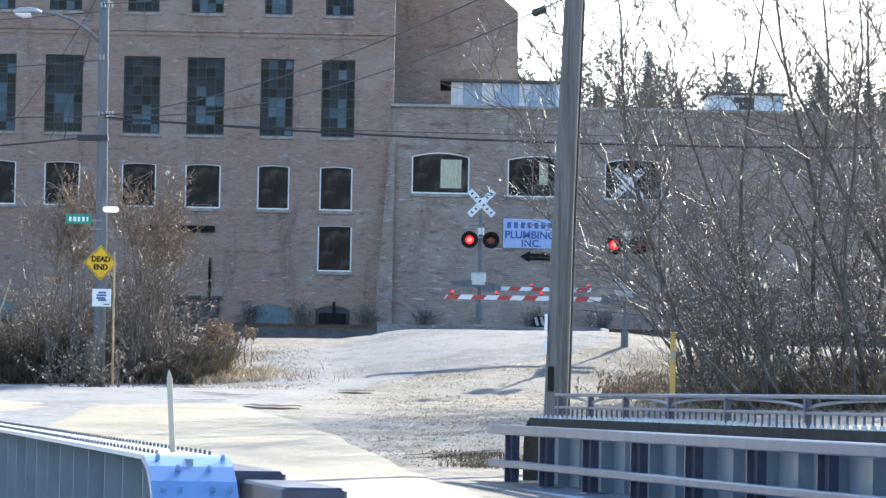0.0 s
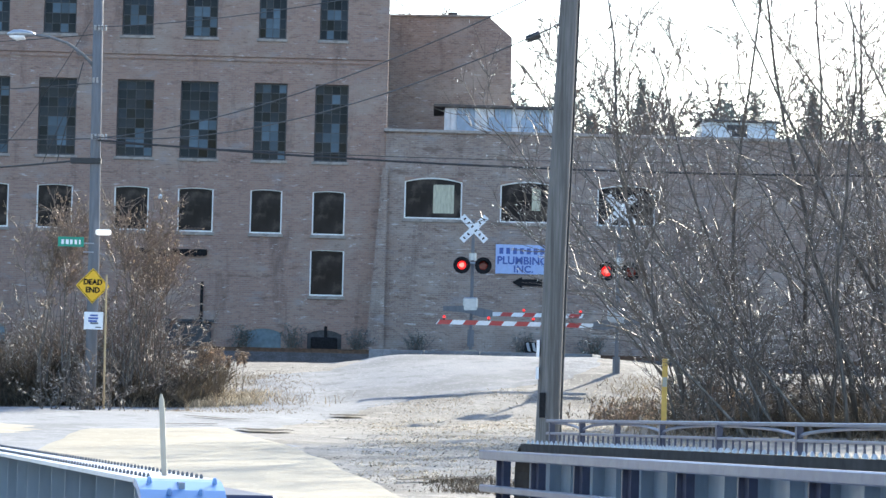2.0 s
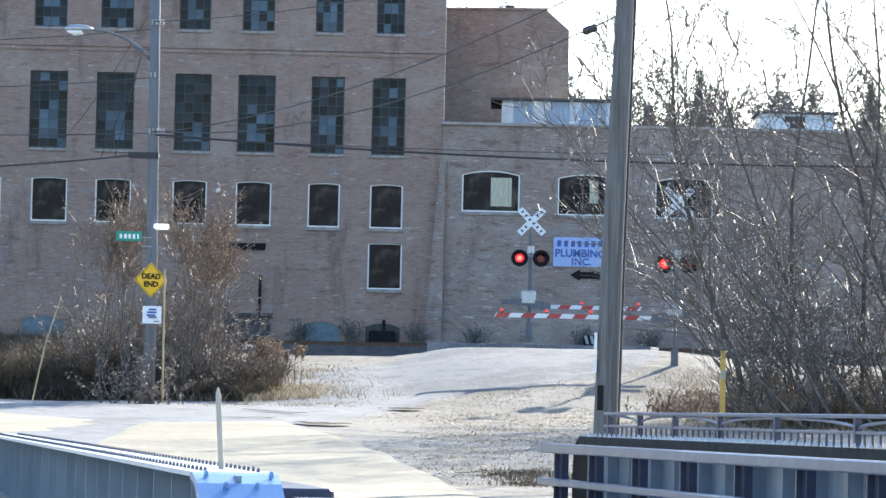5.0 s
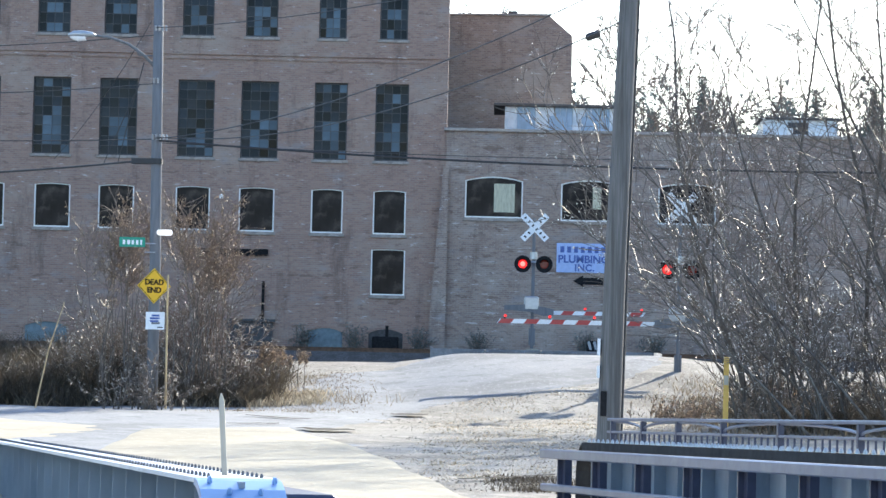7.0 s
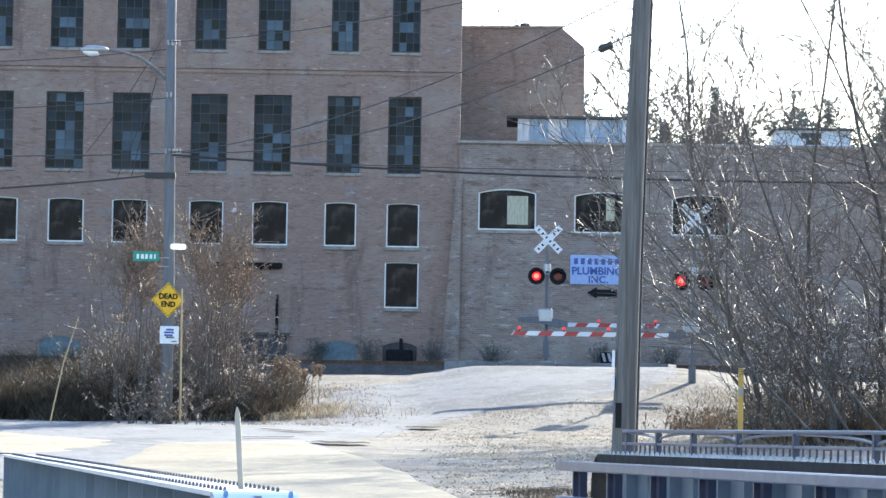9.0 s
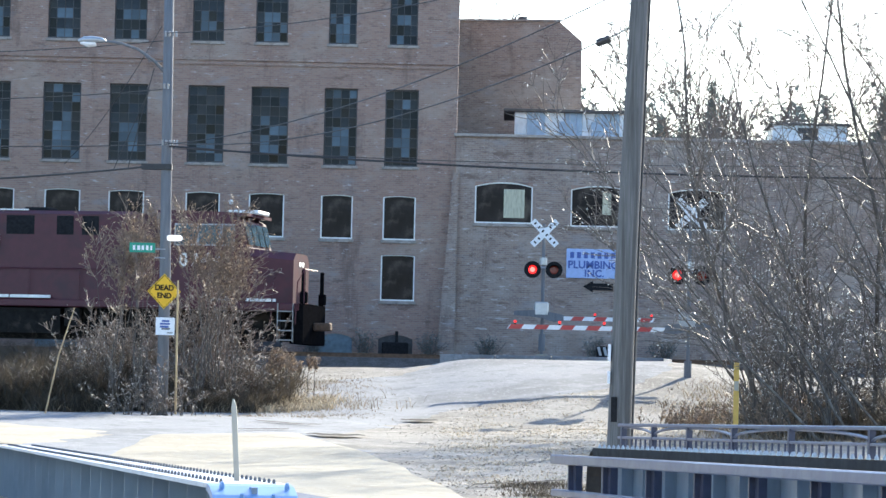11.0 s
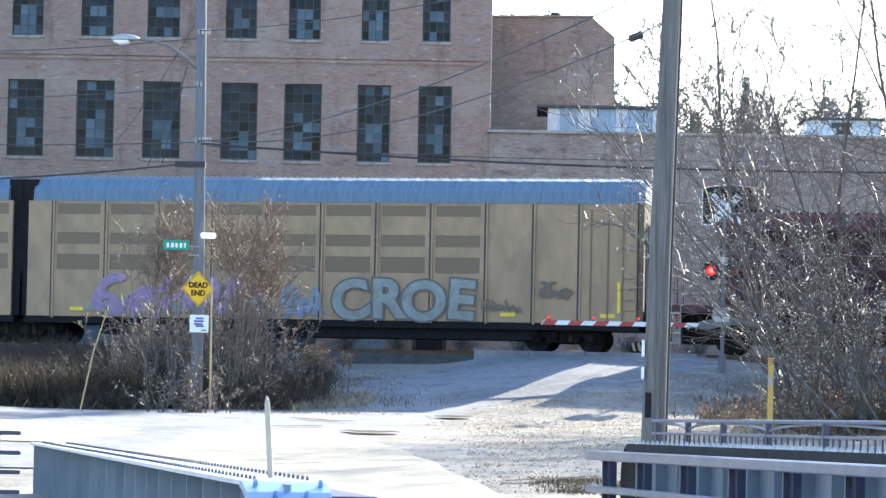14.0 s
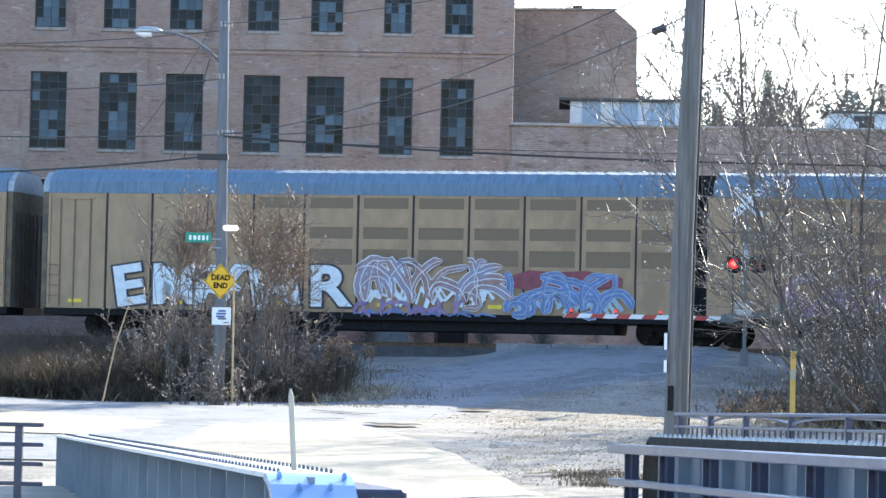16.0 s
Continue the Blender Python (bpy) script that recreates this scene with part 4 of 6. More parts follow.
hand = thing("bridge_railing", BRIDGE, "dark painted sidewalk railing with arcs and close pickets", "railing")
HZ, HX = 0.55, 1.38
for z, h, nm in ((HZ, 0.055, "top_rail"), (HZ - 0.22, 0.045, "middle_rail"), (HZ - 1.0, 0.05, "bottom_rail")):
    g = geo()
    bevel_box(g, HX - 0.04, HX + 0.04, -48, 1.3, z - h, z, 0.01)
    part(nm, g, "rail_paint", hand)
posts = [1.0, -1.2, -3.55, -6.3, -9.4, -13.2] + [-13.2 - 4.0 * k for k in range(1, 9)]
for k, s in enumerate(posts):
    g = geo()
    box(g, HX - 0.045, HX + 0.045, s - 0.045, s + 0.045, HZ - 1.4, HZ - 0.056)
    part("post", g, "rail_dark", hand)
    if k + 1 < len(posts):
        g = geo()
        e = posts[k + 1]
        if k % 2 == 0:
            pts = [(HX, s - (s - e) * q, HZ - 0.2 + 0.14 * (1 - q * q) ** 0.5) for q in (0, 0.2, 0.4, 0.6, 0.75, 0.88, 0.96, 1.0)]
        else:
            pts = [(HX, s - (s - e) * q, HZ - 0.2 + 0.14 * (1 - (1 - q) ** 2) ** 0.5) for q in (0, 0.04, 0.12, 0.25, 0.4, 0.6, 0.8, 1.0)]
        tube(g, pts, 0.024, 5)
        part("arc", g, "rail_paint", hand)
g = geo()
box(g, HX - 0.014, HX + 0.014, -0.012, 0.012, HZ - 0.96, HZ - 0.26)
picket = mesh_of("picket", g, M["rail_dark"])
for k in range(142):
    piece("picket", picket, hand, pose(0, 1.1 - 0.34 * k, 0))

LEFT = pose(-8.384, 55.4, 0.9, -0.394, 0, 11.23)        # far end of the left girder's outer top edge
left_girder = thing("plate_girder", LEFT, "painted blue-grey plate girder with a rounded bolted end", "girder", "plate girders of the bridge")
END = -32.2
g = geo()
box(g, 0.28, 0.32, END - 0.35, 0.0, -1.3, -0.02)
box(g, 0.05, 0.55, -0.03, 0.0, -1.3, -0.03)
part("web", g, "girder", left_girder)
g = geo()
curve = [(0.0, 0.0)] + [(END, 0.0)] + [(END - 1.0 * math.sin(a), -1.0 * (1 - math.cos(a))) for a in [radians(d) for d in (10, 22, 34, 46, 58, 70, 82, 90)]] + [(END - 1.0, -1.4)]
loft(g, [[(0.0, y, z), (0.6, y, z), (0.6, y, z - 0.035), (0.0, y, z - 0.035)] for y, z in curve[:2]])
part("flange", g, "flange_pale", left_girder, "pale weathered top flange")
g = geo()
n = len(curve) - 1
for (a, b), (c, d) in zip(curve[1:], curve[2:]):
    quad(g, (0.0, a, b), (0.6, a, b), (0.6, c, d), (0.0, c, d))
    quad(g, (0.0, a + 0.06, b - 0.05), (0.6, a + 0.06, b - 0.05), (0.6, c + 0.06, d - 0.05), (0.0, c + 0.06, d - 0.05))
    for x in (0.0, 0.6):
        quad(g, (x, a, b), (x, c, d), (x, c + 0.06, d - 0.05), (x, a + 0.06, b - 0.05))
part("rounded_end", g, "girder_blue", left_girder, "smooth blue rounded end plate", smooth=False)
for k in range(22):
    s = -0.9 - 1.45 * k
    g = geo()
    box(g, 0.1, 0.28, s, s + 0.025, -1.3, -0.05)
    part("stiffener", g, "girder", left_girder)
g = geo()
for k in range(112):
    s = -1.5 - 0.275 * k
    for x in (0.12, 0.5):
        tube(g, [(x, s, 0.0), (x, s, 0.02), (x, s, 0.032)], [0.014, 0.012, 0.006], 6)
tagged(part("bolt_row", g, "bolt_dark", left_girder, "rows of bolt heads"), kind="stuff")
for a in (14, 26, 40):
    for x in (0.08, 0.2, 0.42, 0.54):
        if a == 26 and x in (0.2, 0.42) or a != 26 and x in (0.08, 0.54) or a == 40:
            r = radians(a)
            p = Vector((x, END - math.sin(r), -(1 - math.cos(r))))
            nrm = Vector((0, -math.sin(r), math.cos(r)))
            g = geo()
            tube(g, [p, p + nrm * 0.02, p + nrm * 0.045], [0.02, 0.019, 0.012], 6)
            part("bolt", g, "girder_blue", left_girder)
# inner barrier beside the near end
inner = thing("barrier_end", LEFT, "dark blue steel barrier end beside the girder", "barrier")
g = geo()
bevel_box(g, 0.68, 1.12, END + 0.6, END + 6.5, -0.42, -0.12, 0.02)
part("rail", g, "rail_dark", inner)
g = geo()
bevel_box(g, 0.78, 1.22, END - 1.5, END + 0.55, -0.38, -0.18, 0.02)
part("rail", g, "rail_dark", inner)
for s in (END - 0.8, END + 2.0, END + 5.0):
    g = geo()
    box(g, 0.86, 1.0, s, s + 0.16, -1.3, -0.13 if s > END + 0.6 else -0.19)
    part("post", g, "rail_dark", inner)
# walkway railing left of the bridge
side_rail = thing("railing", pose(-7.5, 45, 0, 0, 0, 0), "dark blue steel railing with four level bars", "railing")
for z in (1.2, 0.935, 0.675, 0.41):
    g = geo()
    bevel_box(g, -6.0, 0.55, -0.03, 0.03, z - 0.055, z, 0.01)
    part("bar", g, "rail_dark", side_rail)
for x in (0.22, -2.2, -4.6):
    g = geo()
    box(g, x - 0.05, x + 0.05, -0.05, 0.05, -0.1, 1.145)
    part("post", g, "rail_dark", side_rail)
M["stake"] = material("stake", (0.42, 0.38, 0.31), 0.7, vary=0.2, scale=7, stretch=(1, 1, 0.2))
stake = thing("marker_stake", pose(-1.98, 25, 0), "thin weathered wooden marker stake", "stake")
g = geo()
loft(g, [[(x - 0.02 + o, -0.012, z), (x + 0.02 + o, -0.012, z), (x + 0.02 + o, 0.012, z), (x - 0.02 + o, 0.012, z)] for x, z, o in ((0.035, -0.2, 0), (0.0, 0.9, 0), (-0.05, 1.66, 0))] )
part("shaft", g, "stake", stake)
g = geo()
loft(g, [[(-0.07, -0.012, 1.66), (-0.03, -0.012, 1.66), (-0.03, 0.012, 1.66), (-0.07, 0.012, 1.66)], [(-0.06, -0.008, 1.72), (-0.05, -0.008, 1.72), (-0.05, 0.008, 1.72), (-0.06, 0.008, 1.72)]])
part("point", g, "stake", stake)

# ---- poles, wires, signs ----
M["pole_wood"] = material("pole_wood", (0.145, 0.14, 0.138), 0.85, vary=0.28, scale=6, bump=0.4, stretch=(6, 6, 0.25), spots=(0.085, 0.08, 0.076), spot_scale=1.2, spot_at=0.55)
M["pole_grey"] = material("pole_grey", (0.17, 0.175, 0.19), 0.9, shine=0.15, vary=0.15, scale=5, stretch=(3, 3, 0.3))
M["cable"] = material("cable", (0.03, 0.03, 0.033), 0.6, vary=0.2)
M["alu"] = material("alu", (0.42, 0.44, 0.47), 0.35, metal=0.6, vary=0.1)
M["sign_yellow"] = material("sign_yellow", (0.85, 0.5, 0.02), 0.4, vary=0.05)
M["sign_white"] = material("sign_white", (0.8, 0.82, 0.85), 0.45, vary=0.05)
M["sign_green"] = material("sign_green", (0.01, 0.26, 0.17), 0.4, vary=0.08)
M["sign_blue"] = material("sign_blue", (0.36, 0.47, 0.75), 0.5, vary=0.06)
M["ink_blue"] = material("ink_blue", (0.06, 0.11, 0.36), 0.5, vary=0.1)
M["lamp_glass"] = material("lamp_glass", (0.85, 0.87, 0.9), 0.15, vary=0.05)
# white translucent body imitates the sun's glint on the small lamp
M["lamp_shade"] = leaf_material("lamp_shade", (0.9, 0.9, 0.9), 0.75, 0.03)
M["red_lit"] = material("red_lit", (0.7, 0.03, 0.02), 0.3, glow=((1.0, 0.015, 0.015), 0.55))
M["red_core"] = material("red_core", (0.9, 0.2, 0.15), 0.3, glow=((1.0, 0.16, 0.12), 0.9))
M["red_dim"] = material("red_dim", (0.16, 0.02, 0.015), 0.25, vary=0.2)
M["stripe_red"] = material("stripe_red", (0.45, 0.055, 0.05), 0.4, vary=0.1)
M["yellow_post"] = material("yellow_post", (0.62, 0.38, 0.08), 0.45, vary=0.1, scale=6, spots=(0.5, 0.32, 0.05), spot_scale=3, spot_at=0.62)

up = thing("utility_pole", pose(2.02, 61, 0), "tall weathered wooden utility pole with a cable conduit", "pole")
g = geo()
tube(g, [(0.02, 0, -0.5), (0.02, 0, 0.4), (0.1, 0, 4.5), (0.24, 0, 9.2), (0.32, 0, 11.4)], [0.225, 0.222, 0.195, 0.165, 0.15], 20)
part("shaft", g, "pole_wood", up, smooth=True)
g = geo()
tube(g, [(0.25, 0.06, -0.4), (0.25, 0.06, 0.4), (0.31, 0.06, 4.5), (0.42, 0.06, 9.4)], 0.032, 8)
part("conduit", g, "cable", up)
for z in (1.5, 2.9, 4.3, 5.7, 7.1, 8.5):
    g = geo()
    x = 0.02 + 0.22 * max(0, z - 0.4) / 9
    tube(g, [(x, 0, z), (x, 0, z + 0.03)], 0.215 - 0.006 * z, 16)
    part("strap", g, "pole_wood", up)
for z, h in ((2.75, 0.3), (2.3, 0.22)):
    g = geo()
    box(g, -0.2, -0.15, -0.12, 0.02, z - h / 2, z + h / 2)
    part("tag", g, "sign_white", up, "small white tag nailed to the pole")
g = geo()
box(g, -0.13, -0.02, -0.225, -0.19, 1.5, 1.95)
part("tar_patch", g, "black", up, "dark patch near the foot")

lamp = thing("street_lamp", pose(-9.82, 96, 0), "grey steel street lamp pole with a curved arm", "street lamp")
g = geo()
tube(g, [(0, 0, 1.0), (0.0, 0, 5.0), (-0.06, 0, 9), (-0.12, 0, 14.5)], [0.17, 0.16, 0.15, 0.14], 16)
part("shaft", g, "pole_grey", lamp, smooth=True)
g = geo()
tube(g, [(-0.14, 0, 11.05), (-0.5, -0.05, 11.42), (-0.95, -0.1, 11.72), (-1.45, -0.15, 11.88), (-1.95, -0.2, 11.93)], [0.05, 0.045, 0.04, 0.04, 0.04], 8)
tube(g, [(-0.12, 0, 11.4), (-0.62, -0.06, 11.4), (-0.75, -0.06, 11.58)], 0.02, 6)
part("arm", g, "pole_grey", lamp, smooth=True)
g = geo()
loft(g, [[(x, -0.2 + r * math.cos(a) * 0.9, z + r * math.sin(a) * 0.62) for a in [2 * math.pi * k / 12 for k in range(12)]] for x, r, z in
         ((-1.85, 0.05, 11.93), (-2.0, 0.13, 11.95), (-2.25, 0.17, 11.96), (-2.5, 0.16, 11.95), (-2.66, 0.06, 11.92))][::-1])
head = part("lamp_head", g, "alu", lamp, smooth=True)
g = geo()
loft(g, [[(x, -0.2 + r * math.cos(a), 11.88 - d) for a in [0]] + [(x, -0.2 + r * math.cos(a), 11.88 - d * math.sin(a)) for a in [math.pi * k / 6 for k in range(1, 7)]] for x, r, d in ((-2.6, 0.08, 0.05), (-2.4, 0.14, 0.13), (-2.15, 0.12, 0.1))])
part("lens", g, "lamp_glass", head)
for z in (5.75, 6.0):
    g = geo()
    tube(g, [(0.0, -0.17, z), (-0.3, -0.2, z)], 0.02, 6)
    part("sign_bracket", g, "alu", lamp)
g = geo()
bevel_box(g, 0.05, 0.48, -0.42, -0.12, 6.24, 6.4, 0.04)
part("flood_lamp", g, "lamp_shade", lamp, "small bright metal lamp on the pole")
g = geo()
box(g, -0.75, 0.12, -0.2, 0.1, 8.28, 8.44)
part("splice_case", g, "cable", lamp, "black cable splice case")
for z, n in ((8.98, 5), (12.1, 4), (10.6, 2)):
    for k in range(n):
        g = geo()
        tube(g, [(-0.15 + k * 0.1, -0.2, z), (-0.15 + k * 0.1, -0.24, z + 0.14)], 0.035, 6)
        part("insulator", g, "alu", lamp)

street_sign = thing("street_sign", pose(-10.47, 95.75, 6.03), "green street name sign with white lettering", "sign")
g = geo()
bevel_box(g, -0.37, 0.37, -0.01, 0.01, -0.14, 0.14, 0.004)
part("plate", g, "sign_green", street_sign)
for k, w in enumerate((0.1, 0.12, 0.1, 0.1, 0.07)):
    g = geo()
    box(g, -0.27 + k * 0.125, -0.27 + k * 0.125 + w * 0.7, -0.016, -0.011, -0.07, 0.06)
    part("letter_bar", g, "sign_white", street_sign)
dead = thing("dead_end_sign", pose(-9.81, 95.72, 4.79, 0, 0, 26), "yellow diamond dead end sign with black border", "sign")
g = geo()
q = 0.505
prism(g, [(0, -q), (q, 0), (0, q), (-q, 0)], -0.008, 0.008)
part("plate", g, "sign_yellow", dead)
g = geo()
for k in range(4):
    a, b = radians(90 * k), radians(90 * k + 90)
    for r0, r1 in ((0.455, 0.475),):
        quad(g, (r0 * math.cos(a), -0.012, r0 * math.sin(a)), (r1 * math.cos(a), -0.012, r1 * math.sin(a)), (r1 * math.cos(b), -0.012, r1 * math.sin(b)), (r0 * math.cos(b), -0.012, r0 * math.sin(b)))
part("border", g, "black", dead)
letters("DEAD", 0.215, "black", dead, pose(0, -0.014, 0.1, 90, 0, 0), bold=0.007)
letters("END", 0.215, "black", dead, pose(0, -0.014, -0.125, 90, 0, 0), bold=0.007)
notice = thing("notice_sign", pose(-9.76, 95.78, 3.8), "small square white notice sign on the lamp pole", "sign")
g = geo()
bevel_box(g, -0.27, 0.27, -0.01, 0.01, -0.25, 0.25, 0.004)
part("plate", g, "sign_white", notice)
for k, (a, b, z) in enumerate(((-0.1, 0.12, 0.12), (-0.15, 0.13, 0.04), (-0.15, 0.1, -0.04), (-0.1, 0.14, -0.1))):
    g = geo()
    box(g, a, b, -0.015, -0.011, z, z + 0.055)
    part("writing_bar", g, "ink_blue" if k < 3 else "pole_grey", notice)
g = geo()
box(g, 0.06, 0.22, -0.015, -0.011, -0.2, -0.175)
part("writing_bar", g, "black", notice)
M["pale_stick"] = material("pale_stick", (0.5, 0.36, 0.2), 0.8, vary=0.2, stretch=(5, 5, 0.3))
stick = thing("wooden_post", pose(-9.36, 95.4, 1.9), "slim tan wooden post beside the lamp pole", "post")
g = geo()
tube(g, [(0, 0, -0.6), (-0.03, 0, 3.2)], [0.035, 0.03], 6)
part("shaft", g, "pale_stick", stick)
guy = thing("leaning_pole", pose(-12.5, 93.0, 2.3), "pale thin stick leaning in the bush", "stick")
g = geo()
tube(g, [(-0.3, 0, -1.4), (0.1, 0, 0.6), (0.5, 0, 1.9)], [0.026, 0.022, 0.012], 6)
part("shaft", g, "pale_stick", guy)
yp = thing("marker_post", pose(6.0, 88, 1.1), "yellow plastic utility marker post", "post")
g = geo()
loft(g, [[(0.065 * c, 0.03 * s, z) for c, s in ((-1, -1), (1, -1), (1.1, 0), (1, 1), (-1, 1), (-1.1, 0))] for z in (0, 1.9, 1.93)])
part("shaft", g, "yellow_post", yp)
g = geo()
box(g, -0.06, 0.06, -0.034, -0.031, 1.2, 1.45)
part("label_bar", g, "stake", yp)


def wire(name, a, b, sag, r, label):
    ob = thing(name, pose(*a), label, "cable", "overhead cables")
    a, b = Vector(a), Vector(b)
    g = geo()
    pts = []
    for k in range(29):
        u = k / 28
        pts.append((b - a) * u - Vector((0, 0, 4 * sag * u * (1 - u))))
    tube(g, pts, r, 5)
    part("strand", g, "cable", ob)
    return ob


for name, a, b, sag, r in (
        ("power_cable", (-9.8, 95.8, 8.95), (17.89, 96.00, 8.71), 0.35, 0.03),
        ("power_cable", (-9.9, 95.8, 9.0), (2.3, 60.9, 9.5), 0.55, 0.014),
        ("power_cable", (-9.9, 95.8, 9.05), (2.3, 60.9, 8.75), 0.75, 0.014),
        ("power_cable", (-10.5, 95.9, 8.35), (-20.86, 96.00, 7.66), 0.15, 0.03),
        ("power_cable", (-9.9, 95.9, 9.0), (-21.33, 98.00, 9.02), 0.1, 0.016),
        ("power_cable", (-9.9, 95.9, 10.6), (-21.37, 98.00, 10.34), 0.2, 0.014),
        ("power_cable", (-9.9, 95.9, 12.0), (-21.62, 99.00, 11.77), 0.2, 0.014),
        ("power_cable", (-9.95, 95.9, 8.9), (22.35, 120.00, 11.13), 0.4, 0.012),
        ("power_cable", (-10.0, 95.9, 12.2), (3.53, 70.00, 11.57), 0.4, 0.012),
        ("service_drop", (-10.3, 96.0, 11.2), (-11.0, 96.2, 8.3), -0.05, 0.014),
        ("service_drop", (-10.4, 96.0, 10.6), (-11.4, 96.2, 8.3), -0.03, 0.012),
        ("service_drop", (-10.1, 95.9, 12.4), (-16.00, 120.00, 10.06), 0.3, 0.01),
        ("power_cable", (2.35, 60.9, 9.5), (14, 60, 12.4), 0.3, 0.014)):
    wire(name, a, b, sag, r, "thin black overhead cable")
case = thing("splice_case", pose(1.70, 64.00, 8.74), "black cable splice case hanging on the wire", "cable box")
g = geo()
tube(g, [(-0.14, 0, -0.05), (-0.12, 0, -0.045), (0.12, 0, 0.045), (0.14, 0, 0.05)], [0.04, 0.075, 0.075, 0.04], 10)
part("case", g, "cable", case)


# ---- level crossing ----
def signal(at, arm_to, foot, lit, label, top=4.12):
    """Mast with crossbuck, two lamps and a gate; arm_to is the arm's length, signed, along x."""
    ob = thing("crossing_signal", at, label, "crossing signal", "level crossing signals")
    g = geo()
    tube(g, [(0, 0, -1.2), (0, 0, top + 0.33)], 0.06, 10)
    tube(g, [(0, 0, foot), (0, 0, foot + 0.6)], 0.12, 10)
    part("mast", g, "pole_grey", ob)
    g = geo()
    bevel_box(g, -0.22, 0.22, -0.22, 0.22, foot - 0.5, foot - 0.12, 0.03)
    part("footing", g, "concrete", ob)
    cb = new("crossbuck")
    cb.parent, cb.matrix_basis = ob, pose(0.02, -0.1, top)
    for a in (45, -45):
        g = geo()
        bevel_box(g, -0.61, 0.61, -0.008, 0.008, -0.115, 0.115, 0.004)
        b = part("blade", g, "sign_white", cb, at=pose(0, -0.02 if a > 0 else 0.0, 0, 0, a, 0))
        for k in range(6):
            if k in (2, 3) and a < 0:
                continue
            x = -0.52 + k * 0.19
            g = geo()
            box(g, x + 0.02, x + 0.075, -0.014, -0.009, -0.05, 0.05)
            part("letter_bar", g, "black", b)
    g = geo()
    tube(g, [(-0.42, -0.06, 2.9), (0.42, -0.06, 2.9)], 0.035, 8)
    part("crossarm", g, "alu", ob)
    for k, x in enumerate((-0.38, 0.38)):
        g = geo()
        tube(g, [(x, -0.1, 2.82), (x, -0.12, 2.82)], 0.3, 28)
        tube(g, [(x, 0.05, 2.82), (x, -0.1, 2.82)], [0.1, 0.17], 16)
        u = part("backboard", g, "black", ob)
        g = geo()
        tube(g, [(x, -0.125, 2.82), (x, -0.14, 2.82), (x, -0.15, 2.82)], [0.155, 0.15, 0.1], 24)
        part("lamp_lens", g, "red_lit" if lit == k else "red_dim", u, "lit red flashing lamp" if lit == k else "dark red lamp glass")
        if lit == k:
            g = geo()
            tube(g, [(x, -0.151, 2.82), (x, -0.155, 2.82)], [0.09, 0.07], 16)
            part("lamp_bulb", g, "red_core", u)
        g = geo()
        n = 12
        ring = [(math.cos(math.radians(d)), math.sin(math.radians(d))) for d in [20 + 140 * q / n for q in range(n + 1)]]
        for (c, s), (e, f) in zip(ring, ring[1:]):
            quad(g, (x + 0.17 * c, -0.12, 2.82 + 0.17 * s), (x + 0.17 * e, -0.12, 2.82 + 0.17 * f), (x + 0.19 * e, -0.4, 2.82 + 0.17 * f), (x + 0.19 * c, -0.4, 2.82 + 0.17 * s))
            quad(g, (x + 0.18 * c, -0.12, 2.82 + 0.18 * s), (x + 0.18 * e, -0.12, 2.82 + 0.18 * f), (x + 0.2 * e, -0.4, 2.82 + 0.18 * f), (x + 0.2 * c, -0.4, 2.82 + 0.18 * s))
        part("hood", g, "black", u)
    d = 1 if arm_to > 0 else -1
    g = geo()
    bevel_box(g, -0.3, 0.22, -0.3, 0.3, 1.18, 1.68, 0.05)
    part("gate_mechanism", g, "alu", ob)
    g = geo()
    tube(g, [(0, 0, 3.0), (0, 0, 3.25)], 0.14, 10)
    part("bell", g, "alu", ob)
    g = geo()
    for y in (-0.28, 0.24):
        loft(g, [[(d * x, y, z), (d * x, y + 0.04, z), (d * x, y + 0.04, z + h), (d * x, y, z + h)] for x, z, h in ((-1.0, 1.2, 0.14), (-0.2, 1.15, 0.24), (0.4, 1.0, 0.3), (0.75, 1.03, 0.2))])
    part("counterweight", g, "pole_grey", ob)
    arm = new("gate_arm")
    arm.parent, arm.matrix_basis = ob, pose(0, 0, 1.12)
    step = 0.4
    x = 0.7
    k = 0
    while x < abs(arm_to):
        e = min(abs(arm_to), x + step)
        g = geo()
        a, b = sorted((d * x, d * e))
        sl = 0.1
        loft(g, [[(a - sl, yy, -0.07), (b - sl, yy, -0.07), (b, yy, 0.07), (a, yy, 0.07)] for yy in (-0.03, 0.03)])
        part("stripe", g, "stripe_red" if k % 2 else "sign_white", arm)
        x, k = e, k + 1
    for q in (0.99, 0.74, 0.49):
        xx = d * abs(arm_to) * q - d * 0.1
        g = geo()
        tube(g, [(xx, 0, 0.06), (xx, 0, 0.16)], 0.03, 8)
        h = part("lamp_base", g, "black", arm)
        g = geo()
        tube(g, [(xx, -0.07, 0.16), (xx, 0.07, 0.16)], 0.045, 12)
        part("arm_lamp", g, "red_lit", h, "small lit red lamp")
    return ob


near_signal = signal(pose(5.606, 104.4, 3.12), -5.53, -0.42, 0, "crossing signal with lowered red and white gate, nearer the bridge", 4.73)
far_signal = signal(pose(1.22, 119, 3.8), 4.0, -0.05, 0, "crossing signal with lowered gate beside the mill")

